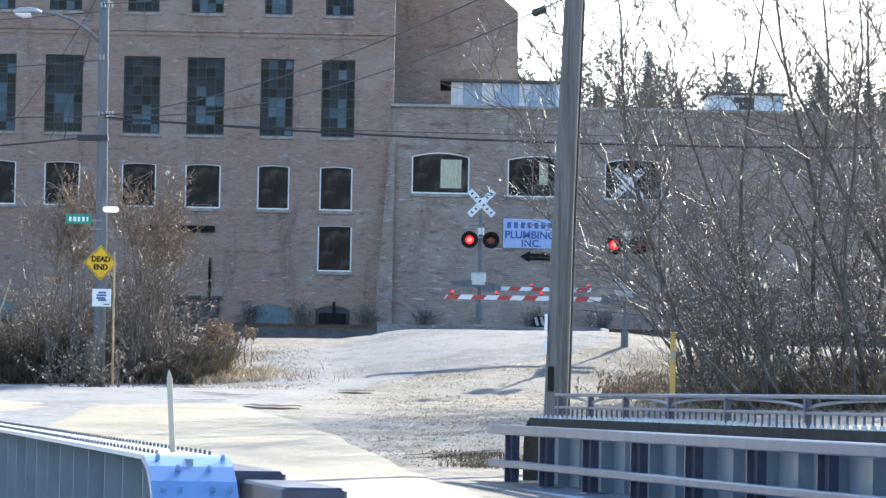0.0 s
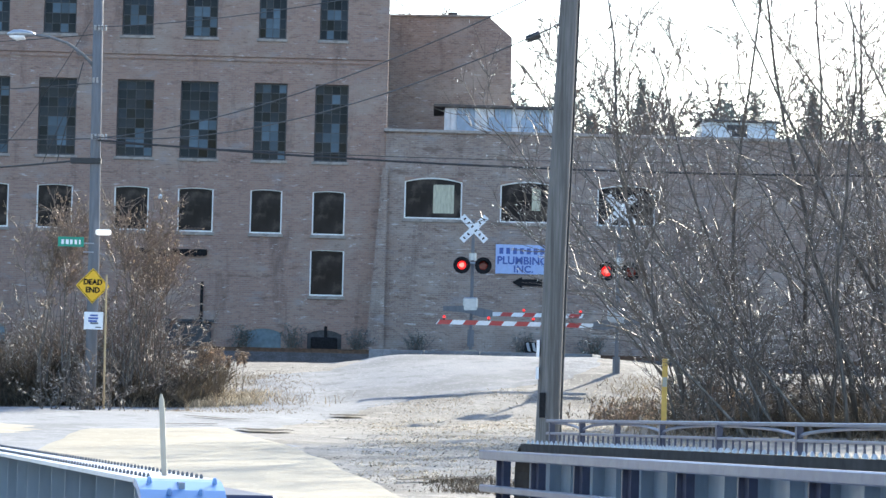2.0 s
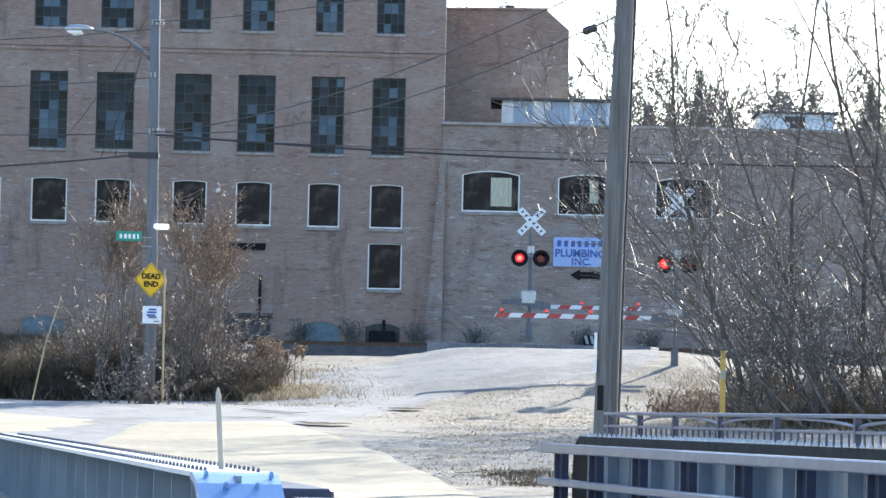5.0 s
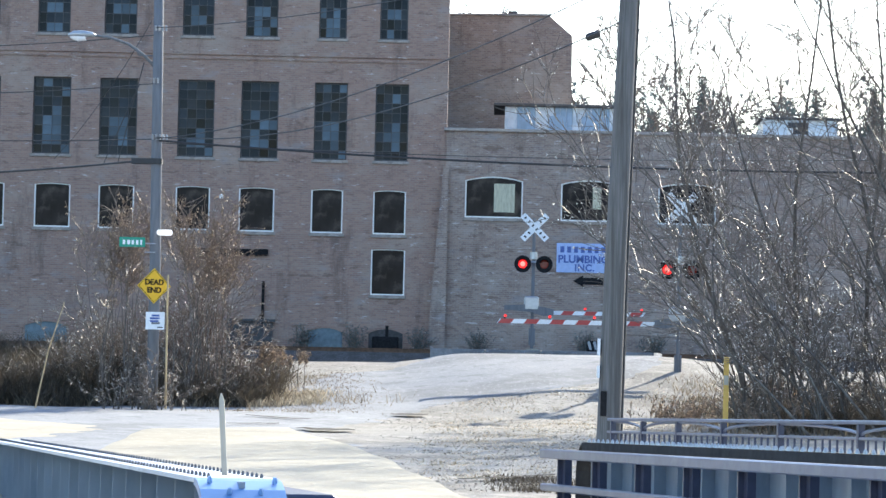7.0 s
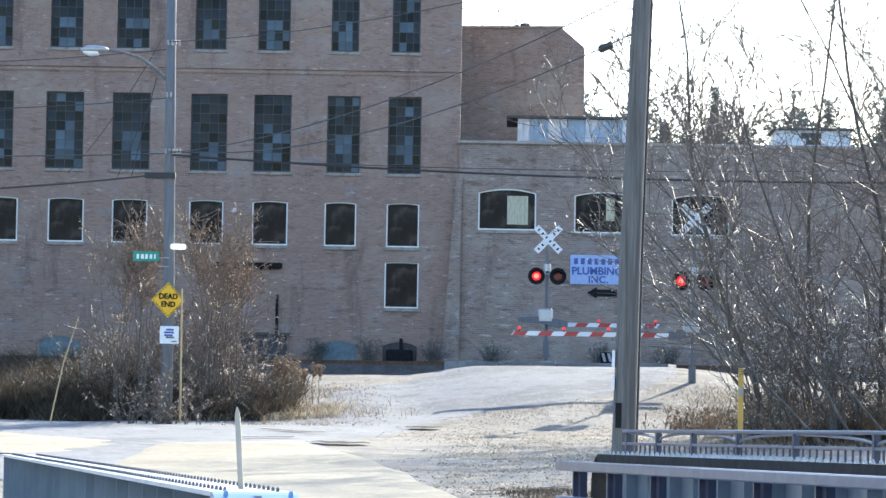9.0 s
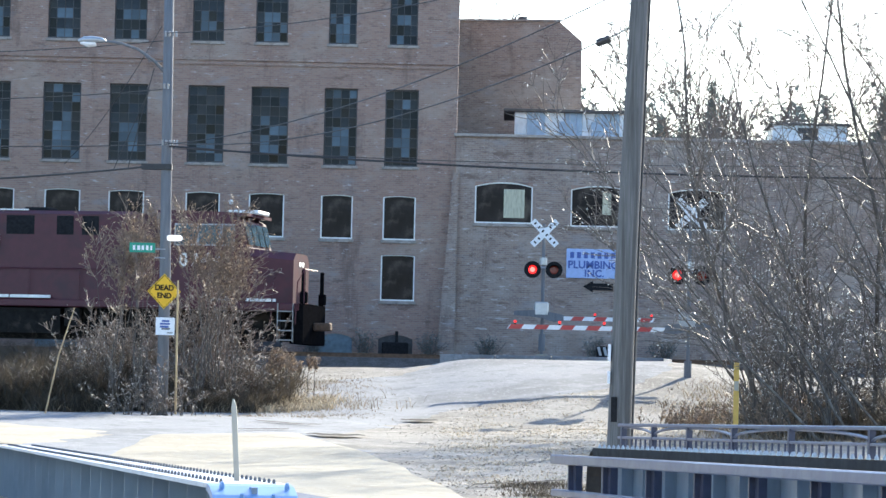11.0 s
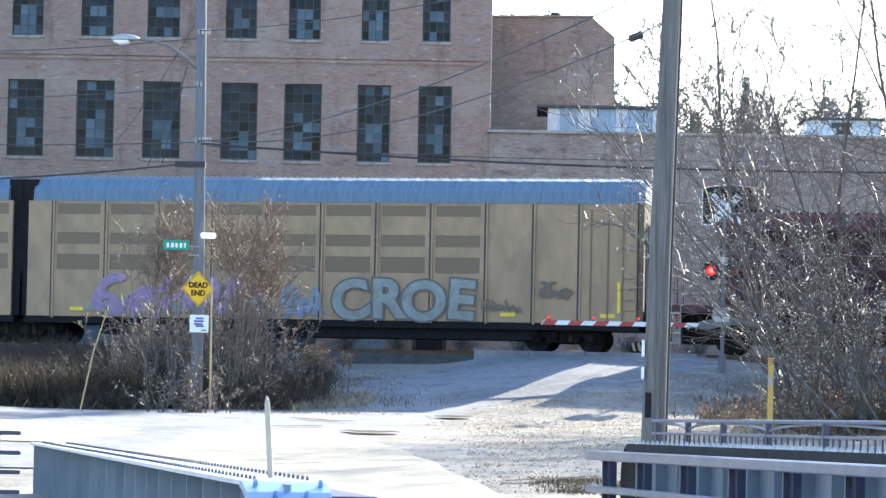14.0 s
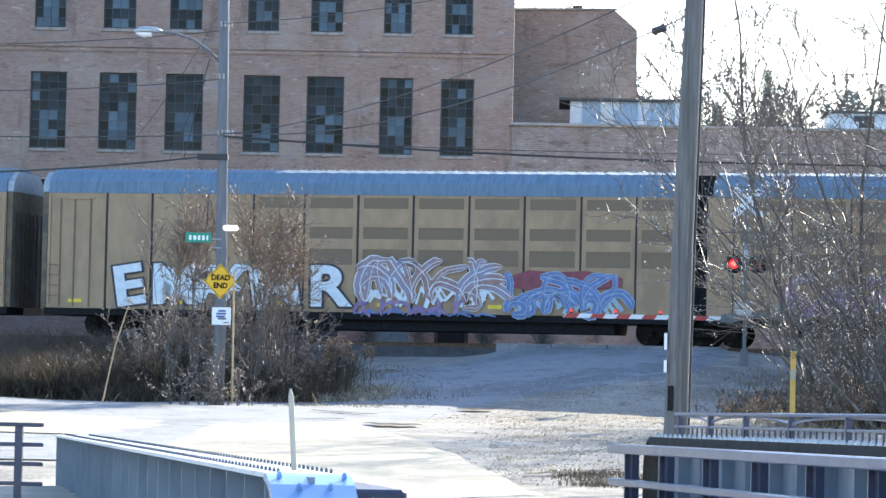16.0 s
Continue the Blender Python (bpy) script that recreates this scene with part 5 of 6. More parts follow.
# ---- on and around the mill ----
shop_sign = thing("shop_sign", pose(3.20, 127.84, 7.26), "pale blue shop sign with dark blue lettering", "sign")
g = geo()
bevel_box(g, -1.02, 1.02, -0.03, 0.03, -0.56, 0.56, 0.01)
part("board", g, "sign_blue", shop_sign)
for k in range(7):
    g = geo()
    x = -0.88 + k * 0.26
    box(g, x, x + 0.15, -0.036, -0.031, 0.2, 0.43)
    part("letter_bar", g, "ink_blue", shop_sign)
letters("PLUMBING", 0.4, "ink_blue", shop_sign, pose(0.0, -0.034, -0.06, 90, 0, 0), space=1.0, bold=0.012)
letters("INC.", 0.36, "ink_blue", shop_sign, pose(0.05, -0.034, -0.38, 90, 0, 0), space=1.1, bold=0.012)
arrow = thing("arrow_sign", pose(3.43, 127.85, 6.39), "black arrow board pointing along the wall", "sign")
g = geo()
prism(g, [(-0.6, 0), (-0.22, -0.22), (-0.22, -0.13), (0.55, -0.13), (0.55, 0.13), (-0.22, 0.13), (-0.22, 0.22)], -0.02, 0.02)
part("board", g, "black", arrow)
beam = thing("steel_beam", pose(-10.2, WALL_Y, 7.2, 0, -0.5, 0), "dark rusted steel lintel set in the brick wall", "beam")
g = geo()
bevel_box(g, -1.38, 1.4, -0.12, -0.003, -0.1, 0.12, 0.02)
rnd = random.Random(5)
for k in range(16):
    x = -1.3 + k * 0.17
    box(g, x, x + 0.1, -0.16, -0.11, -0.14 + rnd.uniform(-0.03, 0.04), 0.1)
part("web", g, "black", beam)
pipe = thing("drain_pipe", pose(-8.95, WALL_Y, 0), "black drain pipe on the mill wall", "pipe")
g = geo()
tube(g, [(0, -0.09, 4.3), (0, -0.09, 6.1)], 0.055, 8)
part("pipe", g, "black", pipe)
hatch = thing("loading_hatch", pose(-9.2, WALL_Y, 0), "dark boarded hatch low in the mill wall", "hatch")
g = geo()
bevel_box(g, -1.1, 0.65, -0.14, -0.004, 3.3, 4.55, 0.03)
box(g, -1.2, 0.75, -0.2, -0.004, 4.56, 4.66)
part("cover", g, "dark_steel", hatch)
M["vent_blue"] = material("vent_blue", (0.14, 0.19, 0.22), 0.6, vary=0.2, scale=6)
for x, w, lab in ((-6.55, 1.3, 0), (-4.25, 1.3, 1), (-17.2, 1.6, 0)):
    b = thing("basement_window", pose(x, WALL_Y, 3.7), "low arched boarded basement window in the mill wall", "window", "basement windows")
    g = geo()
    prism(g, [(-w / 2, -0.2), (w / 2, -0.2)] + arch(-w / 2, w / 2, 0.52, 0.16)[::-1], -0.05, -0.004)
    part("board", g, "vent_blue" if not lab else "dark_steel", b)
    g = geo()
    o, i2 = arch(-w / 2 - 0.1, w / 2 + 0.1, 0.54, 0.24), arch(-w / 2, w / 2, 0.52, 0.16)
    for a, b2, c, d in zip(o, o[1:], i2[1:], i2):
        loft(g, [[(p[0], yy, p[1]) for p in (a, b2, c, d)] for yy in (-0.1, -0.003)])
    part("brick_arch", g, "brick", b)
    if lab:
        g = geo()
        bevel_box(g, -0.5, 0.5, -0.35, -0.06, -0.2, 0.4, 0.04)
        tube(g, [(0.05, -0.2, 0.4), (0.05, -0.2, 0.82)], 0.06, 8)
        part("vent_box", g, "black", b)
lampw = thing("wall_lamp", pose(-10.65, WALL_Y, 9.3), "small round white lamp on the brick wall", "wall lamp")
g = geo()
tube(g, [(0, -0.2, 0), (0, -0.16, 0), (0, -0.003, 0)], [0.06, 0.09, 0.1], 12)
part("shade", g, "sign_white", lampw)
barrier = thing("barricade", pose(3.45, 118.00, 3.83), "small striped barricade panel by the crossing", "barricade")
for k in range(3):
    g = geo()
    x = -0.22 + k * 0.2
    loft(g, [[(x, yy, -0.2), (x + 0.1, yy, -0.22), (x + 0.02, yy, 0.1), (x - 0.08, yy, 0.08)] for yy in (-0.02, 0.02)])
    part("stripe", g, "galvanised", barrier)
g = geo()
box(g, -0.32, 0.32, 0.025, 0.05, -0.35, 0.12)
part("backing", g, "black", barrier)
# lean-on buttress where the two fronts meet
g = geo()
loft(g, [[(-2.75 + o, -0.3 - d, z), (-2.0, -0.3 - d, z), (-2.0, -0.005, z), (-2.75 + o, -0.005, z)] for z, o, d in ((BASE - 1, 0, 0.12), (10.6, 0.55, 0.0))])
part("buttress", g, "brick_old", mill)

# roof structures
ph = thing("roof_tower", pose(0, 142, 0), "brown brick tower block behind the low wing", "building")
g = geo()
prism(g, [(-2.6, 11.5), (2.93, 11.5), (2.88, 17.28), (1.92, 18.1), (-2.6, 18.03)], 0, 9)
part("wall", g, "brick_old", ph)
g = geo()
prism(g, [(-2.7, 18.04), (1.95, 18.11), (1.95, 18.19), (-2.7, 18.12)], -0.1, 9.1)
part("coping", g, "stone", ph)
g = geo()
tube(g, [(0.35, 2, 18.1), (0.35, 2, 18.5)], 0.22, 10)
part("vent", g, "dark_steel", ph)
M["panel_white"] = material("panel_white", (0.72, 0.78, 0.85), 0.35, vary=0.12, scale=4, spots=(0.5, 0.6, 0.7), spot_scale=2)
M["panel_blue"] = material("panel_blue", (0.3, 0.42, 0.58), 0.3, vary=0.15, scale=4)
gh = thing("roof_monitor", pose(0, 136, 11.4), "white and blue panelled rooftop shed with a flat roof", "shed")
for k in range(18):
    g = geo()
    x = 0.1 + k * 0.25
    box(g, x, x + 0.23, -0.02 - 0.02 * (k % 2), 0.05, 0.0, 2.3)
    part("panel", g, "panel_blue" if k in (2, 3, 4, 8, 9, 10, 13, 14, 15, 16) else "panel_white", gh)
g = geo()
box(g, 0.1, 4.55, 0.06, 4, 0, 2.3)
part("body", g, "panel_white", gh)
g = geo()
bevel_box(g, -0.35, 4.7, -0.3, 4.2, 2.3, 2.42, 0.02)
part("roof", g, "roofing", gh)
for a in (0.8, 1.9, 3.2):
    g = geo()
    box(g, a, a + 0.5, -0.07, -0.045, 1.3, 1.95)
    part("window", g, "panel_blue", gh)
sh = thing("rooftop_shed", pose(0, 140, 11.4), "pale white rooftop shed with one dark opening", "shed")
g = geo()
box(g, 10.86, 13.95, 0, 3, 0, 2.35)
part("body", g, "panel_white", sh)
g = geo()
box(g, 11.9, 12.75, -0.03, 0.01, 1.75, 2.25)
part("opening", g, "dark_steel", sh)
g = geo()
box(g, 11.85, 12.1, -0.05, -0.03, 1.7, 2.0)
part("flap", g, "sign_white", sh)
g = geo()
bevel_box(g, 10.7, 14.1, -0.2, 3.2, 2.35, 2.45, 0.02)
part("roof", g, "roofing", sh)

# ---- trees and undergrowth ----
M["bark"] = material("bark", (0.092, 0.079, 0.068), 0.8, vary=0.3, scale=9, bump=0.3, stretch=(3, 3, 0.6), spots=(0.17, 0.152, 0.135), spot_scale=2.5, spot_at=0.56)
M["twig"] = material("twig", (0.14, 0.113, 0.094), 0.55, vary=0.3, scale=6, coat=0.08)
M["twig_red"] = material("twig_red", (0.2, 0.145, 0.11), 0.6, vary=0.3, scale=6)
# whitish translucent buds carry the glints on wet twigs in their colour
M["bud"] = leaf_material("bud", (0.66, 0.64, 0.6), 0.5)
# the same glints toned down for the shaded bush
M["bud_dull"] = leaf_material("bud_dull", (0.36, 0.33, 0.29), 0.4)
M["seed"] = leaf_material("seed", (0.34, 0.25, 0.17), 0.45)
M["dry_grass"] = leaf_material("dry_grass", (0.19, 0.155, 0.11), 0.4)
M["straw"] = leaf_material("straw", (0.4, 0.34, 0.25), 0.3)
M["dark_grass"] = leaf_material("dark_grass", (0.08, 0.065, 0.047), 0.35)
M["needles"] = leaf_material("needles", (0.12, 0.14, 0.13), 0.25)


def twig_path(rnd, p, d, length, n, bend, lift=0.0):
    pts = [Vector(p)]
    d = Vector(d).normalized()
    for _ in range(n):
        d = (d + Vector((rnd.gauss(0, bend), rnd.gauss(0, bend), rnd.gauss(0, bend) + lift))).normalized()
        pts.append(pts[-1] + d * (length / n))
    return pts


def side_way(rnd, d, spread):
    d = Vector(d).normalized()
    u = d.orthogonal().normalized()
    v = d.cross(u)
    a = rnd.uniform(0, 2 * math.pi)
    return (d * math.cos(spread) + (u * math.cos(a) + v * math.sin(a)) * math.sin(spread)).normalized()


def flake(g, rnd, p, s):
    a = Vector((rnd.gauss(0, 1), rnd.gauss(0, 1), rnd.gauss(0, 1))).normalized()
    b = a.orthogonal().normalized()
    quad(g, p - a * s, p + b * s * 0.4, p + a * s, p - b * s * 0.4)


def grow(rnd, g_stem, g_twig, g_bud, base, way, height, r, branches, twigs, buds, bud_size, low=0.25, up=0.02, bend=0.07, thick=1.0, wide=0.85):
    """One stem with side branches, twigs on them, and buds coloured pale as glints, or dry leaves."""
    pts = twig_path(rnd, base, way, height, 9, bend, up)
    tube(g_stem, pts, [r * (1 - 0.094 * k) for k in range(10)], 6)
    for k in range(branches):
        u = low + (1 - low) * (k + rnd.random()) / branches
        i = min(8, int(u * 9))
        p = pts[i].lerp(pts[i + 1], u * 9 - i)
        d = side_way(rnd, pts[i + 1] - pts[i], rnd.uniform(0.4, wide))
        ln = height * rnd.uniform(0.16, 0.34) * (1.15 - 0.6 * u)
        bp = twig_path(rnd, p, d, ln, 5, 0.13, 0.06)
        br = max(0.013 * thick, r * (1 - 0.8 * u) * 0.42)
        tube(g_twig, bp, [br * (1 - 0.14 * q) for q in range(6)], 4, False)
        for m in range(twigs):
            j = rnd.randint(1, 4)
            e = side_way(rnd, bp[j + 1] - bp[j], rnd.uniform(0.35, 0.8))
            tp = twig_path(rnd, bp[j], e, ln * rnd.uniform(0.25, 0.55), 3, 0.16, 0.05)
            tube(g_twig, tp, [0.011 * thick, 0.0095 * thick, 0.008 * thick, 0.006 * thick], 3, False)
            for q in range(buds):
                if rnd.random() < 0.75:
                    flake(g_bud, rnd, tp[rnd.randint(1, 3)] + Vector((rnd.gauss(0, 0.03), rnd.gauss(0, 0.03), rnd.gauss(0, 0.03))), bud_size * rnd.uniform(0.5, 1.4))


def shrub(name, label, category, group, at, seed, stems, twig_mat="twig", bud_mat="bud", **kw):
    rnd = random.Random(seed)
    ob = thing(name, at, label, category, group)
    gt, gb = geo(), geo()
    for base, way, height, r in stems:
        gs = geo()
        grow(rnd, gs, gt, gb, base, way, height, r, **kw)
        part("stem", gs, "bark", ob, smooth=True)
    tagged(part("brushwood", gt, twig_mat, ob), kind="stuff")
    if gb[1]:
        tagged(part("bud_spray", gb, bud_mat, ob), kind="stuff")
    return ob


rnd = random.Random(21)
# thicket between the bridge and the railway: a few leaning trunks, many thin stems
big = [((7.05, 92), (-0.3, 0.0, 1), 12.0, 0.14), ((6.55, 90), (-0.24, 0.05, 1), 7.0, 0.06), ((8.3, 93), (-0.16, 0.0, 1), 12.5, 0.11), ((9.6, 91), (-0.42, 0.0, 1), 10.0, 0.09),
       ((10.2, 94), (-0.12, 0.0, 1), 12.5, 0.12), ((11.6, 92), (-0.22, 0, 1), 13.0, 0.13), ((12.4, 90), (-0.08, 0, 1), 12.5, 0.1), ((13.2, 93), (-0.3, 0, 1), 13.0, 0.12),
       ((12.0, 96), (0.1, 0, 1), 12.0, 0.1), ((14.2, 92), (-0.5, 0, 1), 13.0, 0.11), ((14.6, 95), (-0.15, 0, 1), 13.0, 0.13), ((15.6, 91), (-0.38, 0, 1), 13.0, 0.11),
       ((16.4, 93), (-0.28, 0, 1), 13.0, 0.12), ((11.0, 89), (-0.3, 0, 1), 12.0, 0.09), ((17.2, 92), (-0.55, 0, 1), 14.0, 0.1)]
for k, ((x, y), way, h, r) in enumerate(big):
    shrub("bare_tree", "bare leaning young tree with fine twigs and pale buds", "tree", "bare trees by the crossing", pose(x, y, ground_z(x, y) - 0.1), 100 + k,
          [((0, 0, 0), way, h * 1.2, r * 0.72)], branches=28, twigs=9, buds=2, bud_size=0.034, low=0.2, up=0.012, bend=0.085, wide=1.15, thick=0.85)
for k in range(24):
    x, y = rnd.uniform(7.4, 16.0), rnd.uniform(88, 99)
    if k < 3:
        x, y = rnd.uniform(6.8, 8.2), rnd.uniform(92, 97)
    stems = [((rnd.gauss(0, 0.35), rnd.gauss(0, 0.35), 0), (rnd.gauss(-0.14, 0.24), rnd.gauss(0, 0.15), 1), rnd.uniform(2.8, 6.6) * (0.5 if k < 3 else 1), rnd.uniform(0.022, 0.042)) for _ in range(5)]
    shrub("bare_shrub", "leafless grey-brown shrub with glinting twigs", "shrub", "bare shrubs by the crossing", pose(x, y, ground_z(x, y) - 0.1), 200 + k,
          stems, branches=10, twigs=6, buds=2, bud_size=0.032, low=0.12, up=0.01, bend=0.12, wide=1.15)
# long arching shoots that hang over the road side
for k, (x, y, way, h) in enumerate(((7.6, 94, (-0.75, 0, 1), 8.5), (8.6, 93, (-0.85, 0, 1), 8.0), (8.2, 86, (-0.95, 0, 1), 8.5), (9.2, 88, (-0.9, 0, 1), 9.5), (8.8, 90, (-0.62, 0, 1), 11.5), (10.2, 88, (-0.85, 0, 1), 11.5), (8.0, 90, (-0.8, 0, 1), 11.5), (9.4, 91, (-0.88, 0, 1), 12.5), (10.8, 92, (-0.92, 0, 1), 13.0), (12.6, 90, (-0.8, 0, 1), 13.5))):
    shrub("bare_shrub", "leafless shrub with long arching shoots", "shrub", "bare shrubs by the crossing", pose(x, y, ground_z(x, y) - 0.1), 300 + k,
          [((0, 0, 0), way, h, 0.045)], branches=14, twigs=5, buds=3, bud_size=0.036, low=0.3, up=-0.01, bend=0.05)

# bush round the lamp pole
for k in range(13):
    x, y = rnd.uniform(-12.6, -7.6), rnd.uniform(99.6, 104.0)
    mid = 1 - abs(x + 9.8) / 3.6
    stems = [((rnd.gauss(0, 0.4), rnd.gauss(0, 0.35), 0), (rnd.gauss((x + 9.8) * 0.17, 0.34), rnd.gauss(0, 0.25), 1), (1.6 + 2.6 * max(0.0, mid)) * rnd.uniform(0.5, 1.1), rnd.uniform(0.013, 0.024)) for _ in range(8)]
    shrub("tall_bush", "tall dry bush of reddish-brown stems and seed heads", "bush", "dry bushes by the lamp pole", pose(x, y, ground_z(x, y) - 0.1), 400 + k,
          stems, "twig_red", "bud_dull", branches=10, twigs=6, buds=1, bud_size=0.042, low=0.12, up=0.02, bend=0.11, wide=1.15)
for k, (x, y, h) in enumerate(((-11.2, 98.6, 5.8), (-11.0, 99.3, 5.5), (-9.1, 98.7, 5.8), (-8.7, 99.3, 5.4), (-9.3, 99.5, 5.9), (-7.0, 100.5, 1.6), (-11.6, 98.9, 5.0), (-6.1, 101.5, 1.5), (-8.0, 99.6, 4.4))):
    stems = [((rnd.gauss(0, 0.2), rnd.gauss(0, 0.2), 0), (rnd.gauss(0, 0.13), rnd.gauss(0, 0.1), 1), h * rnd.uniform(0.75, 1.05), 0.018) for _ in range(5)]
    shrub("tall_bush", "tall dry bush topped with rusty seed plumes", "bush", "dry bushes by the lamp pole", pose(x, y, ground_z(x, y) - 0.1), 450 + k,
          stems, "twig_red", "seed", branches=12, twigs=5, buds=3, bud_size=0.042, low=0.72, up=0.08)


for k in range(18):
    x, y = rnd.uniform(7.2, 15.5), rnd.uniform(88.5, 97)
    small = 1.0
    if k >= 12:
        x, y, small = 4.7 + 0.42 * (k - 12), rnd.uniform(92, 98.5), 0.42
    stems = [((rnd.gauss(0, 0.45), rnd.gauss(0, 0.4), 0), (rnd.gauss(0, 0.4), rnd.gauss(0, 0.3), 1), rnd.uniform(0.7, 1.9) * small, 0.014) for _ in range(10)]
    shrub("low_bush", "low tangled brown bush under the bare trees", "bush", "low bushes under the trees", pose(x, y, ground_z(x, y) - 0.08), 560 + k,
          stems, "twig_red", "seed", branches=7, twigs=5, buds=1, bud_size=0.035, low=0.1, up=0.02, bend=0.14)
for k in range(15):
    x, y = rnd.uniform(-14.0, -7.2), rnd.uniform(99.2, 103)
    if k < 3:
        x, y = -9.8 + 0.55 * (k - 1), 95.3
    stems = [((rnd.gauss(0, 0.45), rnd.gauss(0, 0.4), 0), (rnd.gauss(0, 0.4), rnd.gauss(0, 0.3), 1), rnd.uniform(0.7, 1.9) * (1.15 if k < 3 else 1), 0.014) for _ in range(12)]
    shrub("low_bush", "low tangled dry bush at the road edge", "bush", "dry bushes by the lamp pole", pose(x, y, ground_z(x, y) - 0.08), 500 + k,
          stems, "twig_red" if k % 2 else "twig", "bud_dull", branches=6, twigs=4, buds=1, bud_size=0.04, low=0.1, up=0.02, bend=0.14)


def grass(name, mat, label, count, seed, spot, height, lean=0.35, width=0.012):
    r = random.Random(seed)
    g = geo()
    for _ in range(count):
        x, y = spot(r)
        z = ground_z(x, y) - 0.03
        h = height * r.uniform(0.35, 1.15)
        dx, dy = r.gauss(0, lean) * h, r.gauss(0, lean) * h
        a = r.uniform(0, math.pi)
        w = width * r.uniform(0.6, 1.5)
        wx, wy = math.cos(a) * w, math.sin(a) * w
        i = len(g[0])
        g[0].extend((Vector((x - wx, y - wy, z)), Vector((x + wx, y + wy, z)), Vector((x + dx * 0.4 + wx * 0.7, y + dy * 0.4 + wy * 0.7, z + h * 0.6)), Vector((x + dx * 0.4 - wx * 0.7, y + dy * 0.4 - wy * 0.7, z + h * 0.6)), Vector((x + dx, y + dy, z + h))))
        g[1].extend(((i, i + 1, i + 2, i + 3), (i + 3, i + 2, i + 4)))
    me = bpy.data.meshes.new(name)
    me.from_pydata(g[0], [], g[1])
    me.materials.append(M[mat])
    return tagged(new(name, me), label, "grass", kind="stuff")


def clump(r, x0, x1, y0, y1, n, s):
    k = r.randint(0, n)
    q = random.Random(k * 7 + n)
    return q.uniform(x0, x1) + r.gauss(0, s), q.uniform(y0, y1) + r.gauss(0, s)


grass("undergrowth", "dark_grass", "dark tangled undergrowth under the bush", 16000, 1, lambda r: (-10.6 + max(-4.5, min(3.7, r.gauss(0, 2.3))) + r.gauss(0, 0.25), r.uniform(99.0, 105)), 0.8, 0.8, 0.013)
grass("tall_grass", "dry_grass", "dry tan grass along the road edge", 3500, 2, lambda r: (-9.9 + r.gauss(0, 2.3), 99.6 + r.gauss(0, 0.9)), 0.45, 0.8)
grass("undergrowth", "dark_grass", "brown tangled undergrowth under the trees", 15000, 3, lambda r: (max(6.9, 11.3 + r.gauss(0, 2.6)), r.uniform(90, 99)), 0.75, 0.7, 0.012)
grass("tall_grass", "dry_grass", "dry tan grass under the bare trees", 4500, 4, lambda r: clump(r, 5.4, 15, 87, 104, 200, 0.4), 0.28, 0.7)
grass("short_grass", "dry_grass", "short dry grass on the gravel", 15000, 5, lambda r: clump(r, -1.5, 6.5, 62, 100, 400, 0.3), 0.05, 0.8)
grass("short_grass", "dark_grass", "dark dry weeds on the gravel edge", 3500, 6, lambda r: clump(r, 0.0, 3.4, 62, 66.5, 90, 0.25), 0.13, 0.7)
grass("short_grass", "dry_grass", "dry weeds beside the crossing road", 5000, 7, lambda r: clump(r, -8, -4, 95, 106, 160, 0.4), 0.12, 0.6)

# dark blades added to stand for the deep shade left of the bush
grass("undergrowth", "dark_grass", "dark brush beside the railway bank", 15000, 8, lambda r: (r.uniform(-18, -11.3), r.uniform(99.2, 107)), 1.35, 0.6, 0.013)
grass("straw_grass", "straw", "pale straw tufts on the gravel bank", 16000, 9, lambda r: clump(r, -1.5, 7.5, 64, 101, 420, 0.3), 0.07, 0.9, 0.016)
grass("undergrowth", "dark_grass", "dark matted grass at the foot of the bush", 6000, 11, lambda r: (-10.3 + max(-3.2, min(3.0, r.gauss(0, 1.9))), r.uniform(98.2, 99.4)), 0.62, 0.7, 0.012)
grass("straw_grass", "straw", "pale straw tufts along the bush", 5000, 10, lambda r: clump(r, -10.5, -5.2, 98.4, 101.5, 130, 0.3), 0.3, 0.6, 0.012)

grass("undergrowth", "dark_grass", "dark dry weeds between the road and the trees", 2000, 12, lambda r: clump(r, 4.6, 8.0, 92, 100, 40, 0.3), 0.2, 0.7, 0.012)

# plants against the mill wall
for k, x in enumerate((-7.4, -5.4, -3.0, -0.7, 3.3, 5.9)):
    ob = thing("wall_shrub", pose(x, WALL_Y - 0.7, 3.55), "small dark shrub against the mill wall", "shrub", "shrubs along the mill")
    r = random.Random(k)
    gt, gb = geo(), geo()
    for _ in range(26):
        d = Vector((r.gauss(0, 0.35), r.gauss(0, 0.2), 1))
        tp = twig_path(r, (r.gauss(0, 0.1), r.gauss(0, 0.08), 0), d, r.uniform(0.5, 1.0), 4, 0.15)
        tube(gt, tp, 0.012, 3, False)
        for q in tp[1:]:
            for _ in range(4):
                flake(gb, r, q + Vector((r.gauss(0, 0.07), r.gauss(0, 0.07), r.gauss(0, 0.07))), 0.05)
    tagged(part("brushwood", gt, "twig", ob), kind="stuff")
    tagged(part("foliage", gb, "needles", ob), kind="stuff")


